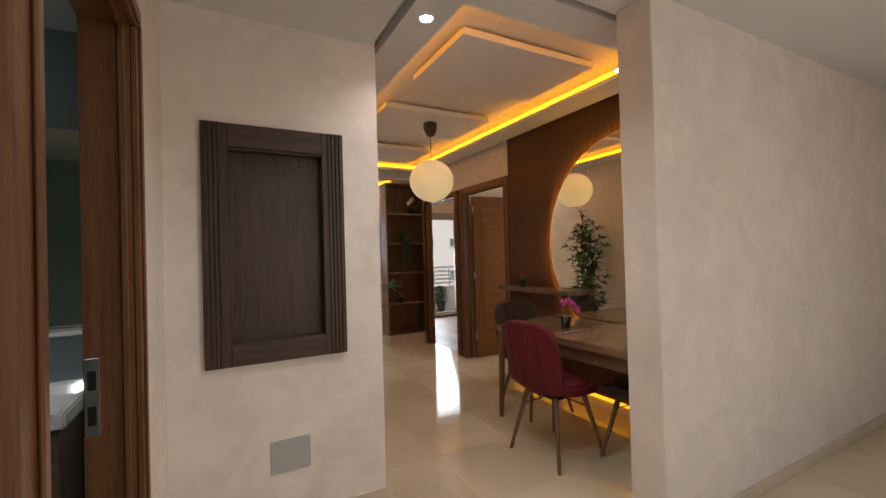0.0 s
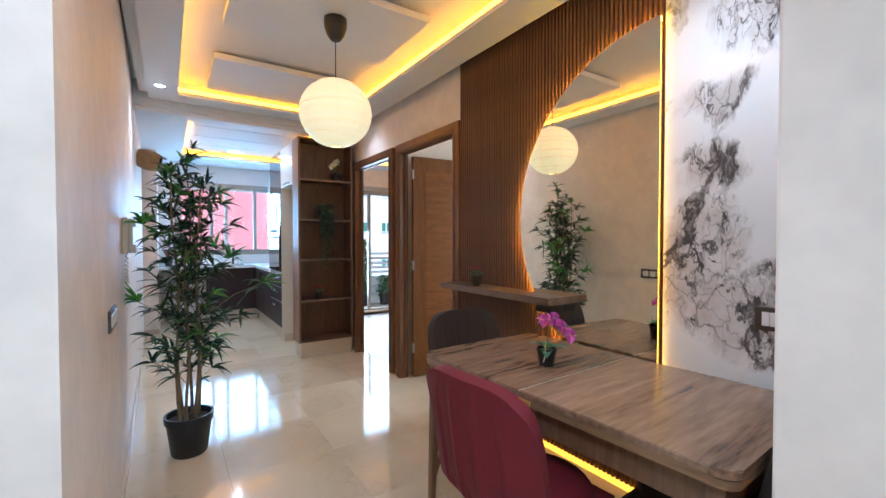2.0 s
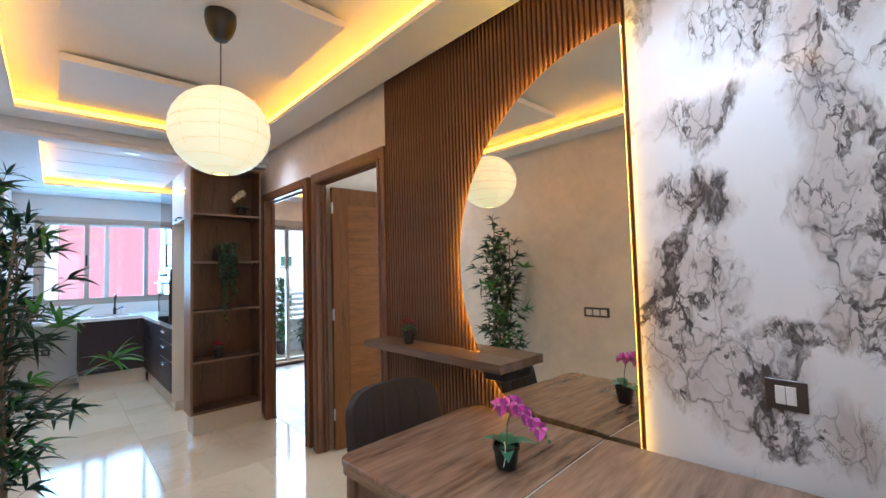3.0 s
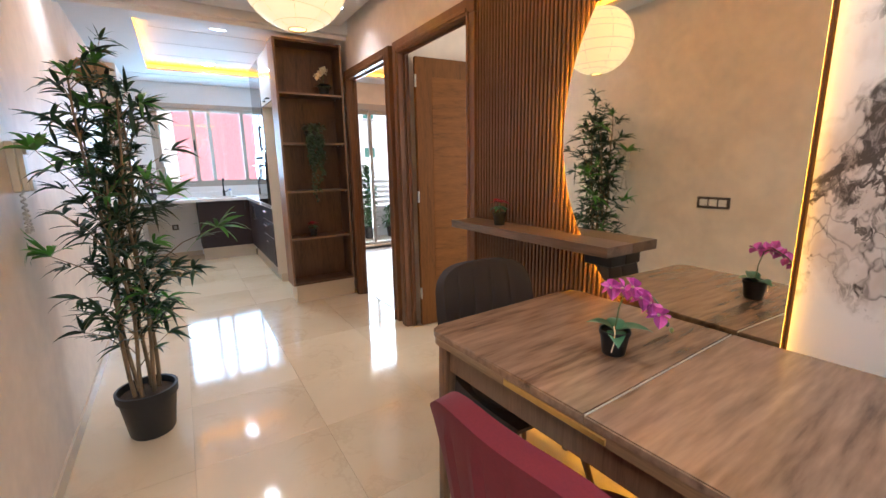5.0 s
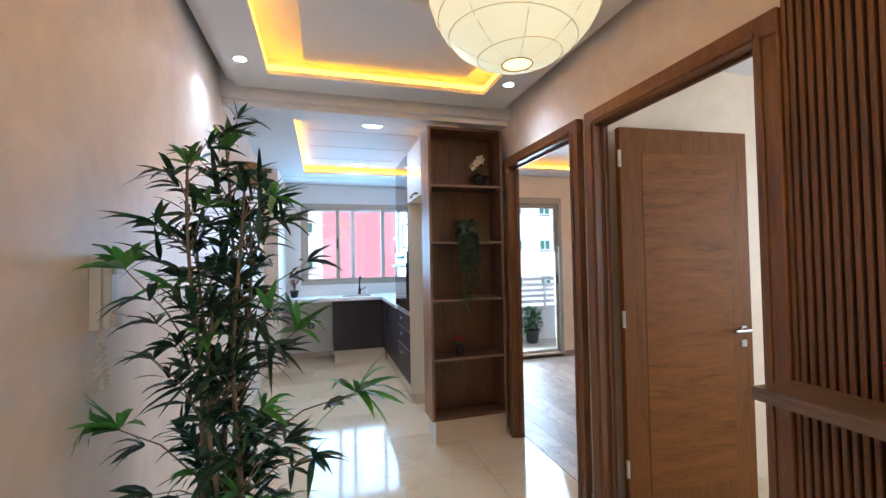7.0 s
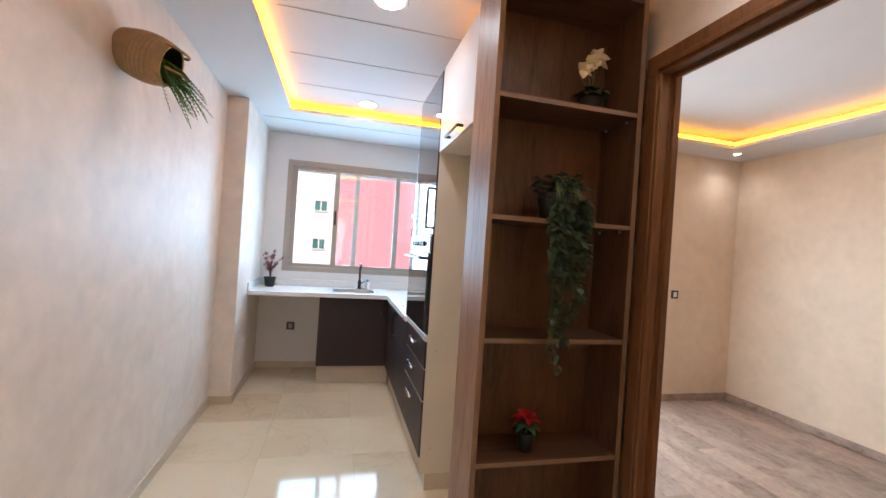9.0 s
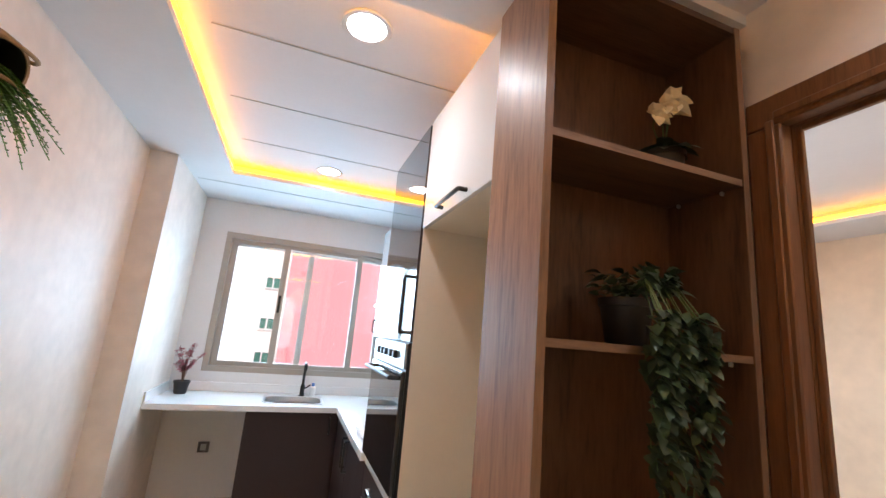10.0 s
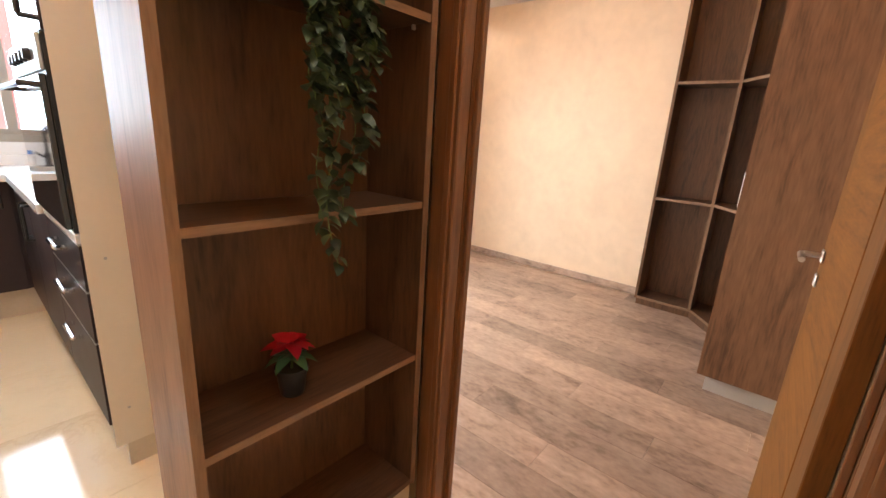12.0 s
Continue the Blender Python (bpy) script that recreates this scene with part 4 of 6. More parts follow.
def half_mirror():
    """Half-round mirror with a light strip behind its rim."""
    yc, zc, r = 2.25, 1.468, 0.88
    t = thing("half_round_mirror", (2.95, yc, zc - r), "large half-round backlit wall mirror", "mirror")

    def half(x0, x1, r, inset=0.0):
        bm = bmesh.new()
        pts = [(yc + inset + max(0.0, r * math.sin(a)), zc + r * math.cos(a)) for a in [math.pi * k / 72 for k in range(73)]]
        front = [bm.verts.new((x0, y, z)) for y, z in pts]
        back = [bm.verts.new((x1, y, z)) for y, z in pts]
        bm.faces.new(list(reversed(front)))
        bm.faces.new(back)
        for k in range(len(pts)):
            j = (k + 1) % len(pts)
            bm.faces.new((front[k], front[j], back[j], back[k]))
        bmesh.ops.recalc_face_normals(bm, faces=bm.faces)
        return bm

    part("glass", half(2.994, 2.999, r), mirror_silver, t, "silvered mirror glass")
    bm = bmesh.new()
    rows = []
    for k in range(73):
        a = math.pi * k / 72
        rows.append([bm.verts.new((x, yc + 0.004 + q * math.sin(a), zc + q * math.cos(a))) for q, x in ((r - 0.02, 3.001), (r - 0.004, 3.001), (r - 0.004, 3.012), (r - 0.02, 3.012))])
    for a, b in zip(rows, rows[1:]):
        for k in range(4):
            bm.faces.new((a[k], a[(k + 1) % 4], b[(k + 1) % 4], b[k]))
    bm.faces.new(rows[0])
    bm.faces.new(list(reversed(rows[-1])))
    bmesh.ops.recalc_face_normals(bm, faces=bm.faces)
    part("light_rim", bm, led_mirror, t, "glowing amber LED rim")
    part("light_edge", boxes((2.9993, yc + 0.002, zc - r + 0.04, 3.0065, yc + 0.014, zc + r - 0.04)), led_edge, t, "glowing amber LED edge")
    return t


half_mirror()

ledge = thing("wall_ledge", (2.88, 3.36, 1.0), "narrow wooden wall ledge across the slats and mirror", "shelf")
part("board", boxes((2.835, 2.753, 0.985, 2.993, 3.81, 1.025)), ledge_wood, ledge)
part("board_tail", boxes((2.993, 3.12, 0.985, 3.0175, 3.81, 1.025)), ledge_wood, ledge)
part("bracket", boxes((2.90, 2.78, 0.932, 2.993, 2.91, 0.984), bevel=0.003), bulb_black, ledge, "dark bracket below the end")


def dining_table():
    x0, x1, y0, y1, z = 2.222, 2.977, 1.66, 3.0, 0.785
    t = thing("dining_table", ((x0 + x1) / 2, (y0 + y1) / 2, 0), "extending walnut dining table with rounded corners", "table")

    def top(y0, y1, z0, z1, near, far, grow=0.0):
        """A board with rounded corners at its outer end."""
        bm = bmesh.new()
        r = 0.045
        pts = []
        for cx, cy, a0, on in ((x0 - grow, y0, 180, near), (x1 + grow, y0, 270, near), (x1 + grow, y1, 0, far), (x0 - grow, y1, 90, far)):
            if not on:
                pts.append((cx, cy))
                continue
            sx, sy = (1 if cx < 2.5 else -1), (1 if cy == y0 else -1)
            for k in range(7):
                a = radians(a0 + 15 * k)
                pts.append((cx + sx * r + r * math.cos(a), cy + sy * r + r * math.sin(a)))
        lo = [bm.verts.new((x, y, z0)) for x, y in pts]
        hi = [bm.verts.new((x, y, z1)) for x, y in pts]
        bm.faces.new(list(reversed(lo)))
        f = bm.faces.new(hi)
        for k in range(len(pts)):
            j = (k + 1) % len(pts)
            bm.faces.new((lo[k], lo[j], hi[j], hi[k]))
        bmesh.ops.bevel(bm, geom=list(f.edges), offset=0.004, segments=2, affect='EDGES')
        return bm

    part("tabletop", top(2.358, y1, z - 0.022, z, False, True), table_wood, t, "walnut veneer top half", True, 40)
    part("tabletop", top(y0, 2.355, z - 0.022, z, True, False), table_wood, t, "walnut veneer top half", True, 40)
    part("joint_strip", boxes((x0 + 0.004, 2.3556, z - 0.02, x1 - 0.004, 2.3574, z - 0.0006)), melamine, t, "pale strip in the joint between the halves")
    part("edge_band", top(y0 + 0.003, y1 - 0.003, z - 0.05, z - 0.0225, True, True, -0.003), table_edge, t, "lighter solid wood edge", True, 40)
    part("apron", boxes((x0 + 0.035, y0 + 0.05, z - 0.145, x0 + 0.055, y1 - 0.05, z - 0.051)), leg_wood, t)
    part("apron", boxes((x1 - 0.055, y0 + 0.05, z - 0.145, x1 - 0.035, y1 - 0.05, z - 0.051)), leg_wood, t)
    part("apron", boxes((x0 + 0.055, y0 + 0.035, z - 0.145, x1 - 0.055, y0 + 0.055, z - 0.051)), leg_wood, t)
    part("apron", boxes((x0 + 0.055, y1 - 0.055, z - 0.145, x1 - 0.055, y1 - 0.035, z - 0.051)), leg_wood, t)
    part("slide_rail", boxes((x0 - 0.001, 2.30, z - 0.047, x0 + 0.02, 2.62, z - 0.029), bevel=0.002), brass, t, "brass slide rail")
    for sx, x in ((1, x0 + 0.045), (-1, x1 - 0.045)):
        for sy, y in ((1, y0 + 0.055), (-1, y1 - 0.055)):
            bm = boxes((-0.025, -0.025, 0, 0.025, 0.025, z - 0.051), bevel=0.008, seg=2)
            for v in bm.verts:
                k = 0.55 + 0.45 * min(1, v.co.z / 0.6)
                v.co.x, v.co.y = v.co.x * k + x - sx * 0.02 * (1 - v.co.z / z), v.co.y * k + y - sy * 0.02 * (1 - v.co.z / z)
            part("leg", bm, leg_wood, t, "", True)
    t.matrix_basis = Matrix.Translation(t.location) @ Matrix.Rotation(radians(2.5), 4, 'Z')
    return t


dining_table()


def dining_chair(label, fabric, m, group="chairs round the dining table"):
    """Shell chair on four splayed wooden legs; local +y is the way it faces."""
    t = thing("dining_chair", (0, 0, 0), label, "chair", group)
    # padded shell: seat pan running up into the back
    bm = bmesh.new()
    prof = [(0.225, 0.445), (0.20, 0.462), (0.10, 0.462), (-0.06, 0.455), (-0.14, 0.465), (-0.185, 0.52), (-0.205, 0.60), (-0.222, 0.72), (-0.235, 0.82), (-0.243, 0.875), (-0.246, 0.895)]
    half = [0.185, 0.205, 0.225, 0.225, 0.222, 0.22, 0.222, 0.222, 0.218, 0.200, 0.165]
    cup = [0.0, 0.0, 0.008, 0.018, 0.03, 0.05, 0.06, 0.055, 0.042, 0.03, 0.022]
    n = 35
    grid = []
    for (y, z), w, c in zip(prof, half, cup):
        row = []
        for k in range(n + 1):
            u = 2 * k / n - 1
            groove = 0.007 * (k % 7 == 0 and 0 < k < n and 0.5 < z < 0.86)
            row.append(bm.verts.new((w * u, y - groove + (c * u * u if z > 0.5 else c * 0.3 * u * u), z + (c * u * u if z <= 0.5 else -0.02 * u ** 4 * (z > 0.85)))))
        grid.append(row)
    for a, b in zip(grid, grid[1:]):
        for k in range(n):
            bm.faces.new((a[k], a[k + 1], b[k + 1], b[k]))
    bmesh.ops.recalc_face_normals(bm, faces=bm.faces)
    if sum(f.normal.z for f in bm.faces) < 0:
        bmesh.ops.reverse_faces(bm, faces=bm.faces)
    shell = part("shell", bm, fabric, t, "", True, 80)
    mod = shell.modifiers.new("padding", 'SOLIDIFY')
    mod.thickness, mod.offset = 0.045, -1
    mod = shell.modifiers.new("round", 'BEVEL')
    mod.width, mod.segments, mod.limit_method = 0.018, 3, 'ANGLE'
    mod = shell.modifiers.new("soft", 'SUBSURF')
    mod.levels = mod.render_levels = 1
    part("seat_cushion", turned([(0.0, 0.436), (0.16, 0.438), (0.195, 0.45), (0.205, 0.468), (0.195, 0.483), (0.15, 0.492), (0.0, 0.495)], (0, 0.03, 0), 28), fabric, t, "", True, 80)
    part("under_frame", boxes((-0.13, -0.12, 0.395, 0.13, 0.15, 0.412), bevel=0.004), black_metal, t, "black steel frame under the seat")
    for sx in (-1, 1):
        for sy in (-1, 1):
            leg = part("leg", tube([(sx * 0.125, sy * 0.125 + 0.01, 0.41), (sx * 0.215, sy * 0.21 + 0.01, 0.0)], 0.018, 12, r1=0.011), leg_wood, t, "", True)
    for sy in (-1, 1):
        part("brace", tube([(-0.145, sy * 0.145 + 0.01, 0.31), (0, 0.01, 0.385), (0.145, sy * 0.145 + 0.01, 0.31)], 0.004, 6), black_metal, t, "black wire brace", True)
    t.matrix_basis = m
    return t


red_chair = dining_chair("burgundy velvet shell chair with wooden legs, tucked under the table", fabric_red, pose(2.165, 2.25, 0, 0, 0, -86) @ Matrix.Scale(1.04, 4))
dining_chair("charcoal velvet shell chair at the table's end", fabric_dark, pose(2.58, 2.945, 0, 0, 0, 178) @ Matrix.Scale(1.04, 4))
dining_chair("charcoal velvet shell chair tucked in beside the plaster wall", fabric_dark, pose(2.62, 1.83, 0, 0, 0, 4) @ Matrix.Scale(1.04, 4))


def pendant():
    x, y, z, r = 2.022, 3.745, 2.122, 0.218
    t = thing("pendant_lamp", (x, y, 2.70), "round white paper lantern pendant lamp, lit", "lamp")
    prof = []
    n = 56
    for k in range(n + 1):
        a = math.pi * (0.055 + 0.89 * k / n)
        rr = r * math.sin(a) * (1 + 0.006 * math.cos(k * math.pi / 2))
        prof.append((rr, -r * 0.95 * math.cos(a)))
    bm = turned(prof, (x, y, z), 48)
    bmesh.ops.delete(bm, geom=[f for f in bm.faces if len(f.verts) > 4], context='FACES')
    part("shade", bm, paper, t, "pleated white paper shade", True, 60)
    rr = 0.218 * math.sin(math.pi * 0.055)
    # wire ribs that wind loosely round the paper
    ribs = part("ribs", bmesh.new(), rib_wire, t, "thin wire ribs")
    bm = bmesh.new()
    for k in range(1, 9):
        a0 = math.pi * (0.06 + 0.098 * k)
        tilt = 0.075 * math.sin(k * 2.3)
        pts = []
        for j in range(41):
            b = 2 * math.pi * j / 40
            a = a0 + tilt * math.sin(b + k)
            pts.append((x + 1.004 * r * math.sin(a) * math.cos(b), y + 1.004 * r * math.sin(a) * math.sin(b), z - 0.95 * r * math.cos(a)))
        tube(pts, 0.0011, 4, bm)
    for k in range(8):
        b = math.pi * k / 4 + 0.5
        tube([(x + 1.002 * r * math.sin(a) * math.cos(b), y + 1.002 * r * math.sin(a) * math.sin(b), z - 0.95 * r * math.cos(a)) for a in [math.pi * (0.06 + 0.88 * j / 16) for j in range(17)]], 0.0009, 4, bm)
    bm.to_mesh(ribs.data)
    bm.free()
    part("wire_ring", tube([(x + rr * math.cos(k * math.pi / 12), y + rr * math.sin(k * math.pi / 12), z - 0.95 * r * math.cos(math.pi * 0.055)) for k in range(25)], 0.002, 6), straw, t, "", True)
    part("cord", tube([(x, y, 2.62), (x, y, 2.31)], 0.003, 8), bulb_black, t, "black cord")
    part("canopy", turned([(0.012, 2.565), (0.03, 2.57), (0.052, 2.60), (0.066, 2.64), (0.07, 2.67), (0.068, 2.70)], (x, y, 0), 28), bulb_black, t, "black ceiling rose", True)
    part("lamp_holder", turned([(0.018, 2.20), (0.022, 2.22), (0.022, 2.30), (0.006, 2.32)], (x, y, 0), 16), bulb_black, t, "", True)
    part("bulb", turned([(0.0, 2.11), (0.02, 2.115), (0.032, 2.14), (0.028, 2.17), (0.014, 2.199)], (x, y, 0), 16), paper, t, "", True)
    return t


pendant()


def switch_plate(label, face, axis, a, z, w, h, keys, key_mat=None, frame_mat=None, inner=None, gap=0.012):
    """A dark frame with keys on a wall. axis 'x+' means that the plate looks along +x."""
    t = thing("light_switch", (face, a, z) if axis[0] == 'x' else (a, face, z), label, "switch")
    s = 1 if axis[1] == '+' else -1

    def slab(a0, z0, a1, z1, d0, d1):
        lo, hi = sorted((face + s * d0, face + s * d1))
        return (lo, a0, z0, hi, a1, z1) if axis[0] == 'x' else (a0, lo, z0, a1, hi, z1)

    part("frame", boxes(slab(a - w / 2, z - h / 2, a + w / 2, z + h / 2, 0.0005, 0.010), bevel=0.002), frame_mat or switch_dark, t, "dark bronze frame")
    n = keys
    b = 0.2 * h
    side = (w - inner) / 2 if inner else b * 0.9
    step = (w - 2 * side) / n
    for k in range(n):
        a0 = a - w / 2 + side + step * k + gap / 2
        kk = part("key", boxes(slab(a0, z - h / 2 + b, a0 + step - gap, z + h / 2 - b, 0.010, 0.014), bevel=0.0015), key_mat or switch_white, t, "pale rocker key")
    return t


switch_plate("triple white light switch in a dark bronze frame", west(3.433) + 0.002, 'x+', 3.433, 1.012, 0.24, 0.088, 3)
switch_plate("white light switch in a dark frame on the marble", 3.025, 'x-', 1.836, 1.043, 0.098, 0.088, 2, inner=0.05, gap=0.0015)
switch_plate("wall socket in a dark frame under the worktop", YN, 'y-', 1.37, 0.468, 0.085, 0.085, 1, grey_plate)
switch_plate("wall socket in a dark frame in the bedroom", 8.17, 'y-', 5.30, 1.12, 0.085, 0.085, 1)


def intercom():
    y, z = 4.25, 1.364
    XL = west(y)
    t = thing("intercom_handset", (XL, y, z - 0.1), "ivory plastic wall intercom handset with a coiled cord", "intercom")
    part("base", boxes((XL + 0.0005, y - 0.05, z - 0.105, XL + 0.03, y + 0.05, z + 0.105), bevel=0.006, seg=2), ivory, t)
    part("handset", boxes((XL + 0.03, y - 0.042, z - 0.10, XL + 0.052, y + 0.0, z + 0.10), (XL + 0.052, y - 0.042, z + 0.05, XL + 0.066, y + 0.0, z + 0.10), (XL + 0.052, y - 0.042, z - 0.10, XL + 0.066, y + 0.0, z - 0.05), bevel=0.005, seg=2), ivory, t)
    pts = []
    for k in range(121):
        u = k / 120
        a = u * 2 * math.pi * 20
        cy = y - 0.02 + 0.04 * math.sin(math.pi * u) * (1 if u < 0.5 else -1) * 0.8
        cz = z - 0.105 - 0.17 * math.sin(math.pi * u)
        pts.append((XL + 0.02 + 0.006 * math.cos(a), cy + 0.006 * math.sin(a), cz))
    part("cord", tube(pts, 0.0034, 6), ivory, t, "coiled cord", True)
    return t


intercom()


def bamboo():
    x, y = 1.245, 4.27
    XL = west(y)
    t = thing("potted_bamboo", (x, y, 0), "tall artificial bamboo plant in a black pot", "plant")
    rnd = random.Random(7)
    pot(t, (x, y, 0), 0.130, 0.25)
    dark, bright = bmesh.new(), bmesh.new()
    stems = bmesh.new()

    def tuft(p, way, n, size, out):
        for _ in range(n):
            d = Vector(way).normalized() * 0.9 + Vector((rnd.uniform(-1, 1), rnd.uniform(-1, 1), rnd.uniform(-0.55, 0.6)))
            leaf(out, p, d, size * rnd.uniform(0.7, 1.3), size * rnd.uniform(0.12, 0.17), rnd.uniform(0.15, 0.7), 0.25, rnd.uniform(-0.9, 0.9))

    tops = []
    for k in range(6):
        a = 2 * math.pi * k / 6 + 0.4
        bx, by = x + 0.05 * math.cos(a), y + 0.05 * math.sin(a)
        h = (1.58, 1.82, 1.48, 1.74, 1.30, 1.66)[k]
        pts = [(bx + 0.03 * math.cos(a) * u + 0.012 * math.sin(9 * u + k), by + 0.03 * math.sin(a) * u + 0.012 * math.cos(7 * u + k), 0.17 + (h - 0.17) * u) for u in [i / 10 for i in range(11)]]
        c = part("cane", tube(pts, 0.0105, 8, r1=0.004), cane, t, "brown bamboo cane", True)
        for node in range(1, 10):
            p = pts[node]
            turned([(0.009, -0.004), (0.0125, 0), (0.009, 0.004)], p, 8, bm=stems)
        for _ in range(23):
            u = rnd.uniform(0.13, 0.99) ** 0.85
            i = min(9, int(u * 10))
            q = Vector(pts[i]).lerp(Vector(pts[i + 1]), u * 10 - i)
            b = rnd.uniform(0, 2 * math.pi)
            reach = rnd.uniform(0.04, 0.15) * (0.75 if u > 0.85 else 1)
            end = q + Vector((reach * math.cos(b), reach * math.sin(b), rnd.uniform(0.03, 0.16)))
            end.x = max(end.x, XL + 0.13)
            tube([q, q.lerp(end, 0.5) + Vector((0, 0, 0.02)), end], 0.003, 5, stems, 0.0012)
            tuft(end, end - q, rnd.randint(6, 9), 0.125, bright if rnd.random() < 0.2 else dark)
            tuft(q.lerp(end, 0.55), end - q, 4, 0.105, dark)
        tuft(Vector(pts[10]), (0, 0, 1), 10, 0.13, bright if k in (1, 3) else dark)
    # longer side branches; lit ones get the brighter leaf colour in place of light
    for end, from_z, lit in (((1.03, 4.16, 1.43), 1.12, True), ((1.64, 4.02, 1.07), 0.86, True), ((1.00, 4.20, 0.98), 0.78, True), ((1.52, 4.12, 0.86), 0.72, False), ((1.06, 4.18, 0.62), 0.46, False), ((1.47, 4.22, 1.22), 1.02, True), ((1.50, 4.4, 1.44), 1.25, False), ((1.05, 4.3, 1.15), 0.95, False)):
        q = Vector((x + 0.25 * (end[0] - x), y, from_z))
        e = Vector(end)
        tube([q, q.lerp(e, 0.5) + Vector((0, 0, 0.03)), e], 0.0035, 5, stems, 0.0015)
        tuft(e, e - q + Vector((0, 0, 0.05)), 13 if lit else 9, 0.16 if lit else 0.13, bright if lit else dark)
        tuft(q.lerp(e, 0.7), e - q, 6, 0.12, dark)
    for out, lim in ((dark, 0), (bright, 0)):
        for v in out.verts:
            v.co.x = max(v.co.x, XL + 0.012)
    tagged(part("twig_growth", stems, cane, t, "thin brown twigs", True), kind="stuff")
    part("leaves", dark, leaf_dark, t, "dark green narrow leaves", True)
    part("young_leaves", bright, leaf_bright, t, "narrow leaves in a brighter green for the lit tufts", True)
    return t


bamboo()


def orchid(x, y, z):
    t = thing("potted_orchid", (x, y, z), "small pink artificial orchid in a black pot on the table", "plant")
    pot(t, (x, y, z), 0.042, 0.075)
    bm = bmesh.new()
    for a, l, up in ((2.4, 0.11, 0.9), (-0.9, 0.12, 0.6), (0.6, 0.09, 0.8), (3.9, 0.08, 0.2)):
        leaf(bm, (x, y, z + 0.068), (math.cos(a), math.sin(a), up), l, 0.05, 0.45, 0.3, rows=6)
    part("leaves", bm, leaf_orchid, t, "broad green leaves", True)
    pts = [(x, y, z + 0.07), (x + 0.005, y - 0.005, z + 0.14), (x + 0.01, y - 0.02, z + 0.195), (x + 0.015, y - 0.05, z + 0.215), (x + 0.02, y - 0.10, z + 0.19), (x + 0.022, y - 0.135, z + 0.15)]
    part("stem", tube(pts, 0.0022, 6), stem_green, t, "arching stem", True)
    part("root", tube([(x - 0.02, y - 0.01, z + 0.09), (x - 0.035, y - 0.025, z + 0.085), (x - 0.043, y - 0.03, z + 0.05), (x - 0.05, y - 0.028, z + 0.025)], 0.0018, 5), petal_white, t, "pale aerial root", True)
    rnd = random.Random(3)
    for p in ((0.004, 0.012, 0.20), (0.008, -0.022, 0.205), (0.012, -0.05, 0.215), (0.016, -0.075, 0.19), (0.02, -0.10, 0.18), (0.02, -0.125, 0.155)):
        c = Vector((x + p[0] - 0.012, y + p[1], z + p[2]))
        bm = bmesh.new()
        for k in range(5):
            a = 2 * math.pi * k / 5 + rnd.random()
            leaf(bm, c, (-0.35, math.cos(a), math.sin(a)), 0.036, 0.036, 0.1, 0.35, 0.3)
        fl = part("flower", bm, petal_pink, t, "magenta flower", True)
        part("lip", turned([(0.0, 0), (0.004, 0.002), (0.005, 0.006), (0, 0.01)], c + Vector((-0.006, 0, -0.004)), 8), petal_white, fl, "pale yellow lip", True)
    for p in ((0.02, -0.14, 0.13), (0.024, -0.15, 0.115)):
        part("bud", turned([(0.0, -0.008), (0.006, 0), (0.004, 0.007), (0, 0.01)], (x + p[0], y + p[1], z + p[2]), 10), stem_green, t, "green bud", True)
    return t


orchid(2.545, 2.50, 0.785)


def poinsettia(x, y, z, label, size=1.0, seed=1):
    t = thing("potted_poinsettia", (x, y, z), label, "plant", "small red potted flowers")
    pot(t, (x, y, z), 0.036 * size, 0.07 * size)
    rnd = random.Random(seed)
    top = Vector((x, y, z + 0.125 * size))
    st = part("stem", tube([(x, y, z + 0.06 * size), (x + 0.004, y, z + 0.1 * size), top], 0.003 * size, 6), stem_green, t, "", True)
    for k in range(7):
        a = 2 * math.pi * k / 7 + rnd.random() * 0.5
        bm = bmesh.new()
        leaf(bm, top - Vector((0, 0, 0.025 * size)), (math.cos(a), math.sin(a), 0.1), 0.06 * size, 0.032 * size, 0.5, 0.2)
        part("leaf", bm, leaf_orchid, t, "", True)
    for k in range(11):
        a = 2 * math.pi * k / 11 + rnd.random() * 0.6
        bm = bmesh.new()
        leaf(bm, top, (math.cos(a), math.sin(a), rnd.uniform(0.05, 0.7)), rnd.uniform(0.045, 0.075) * size, 0.036 * size, 0.35, 0.25, rnd.uniform(-0.3, 0.3))
        part("bract", bm, petal_red, t, "", True)
    return t


poinsettia(2.92, 3.48, 1.025, "small red artificial poinsettia on the wall ledge", 0.95, 4)


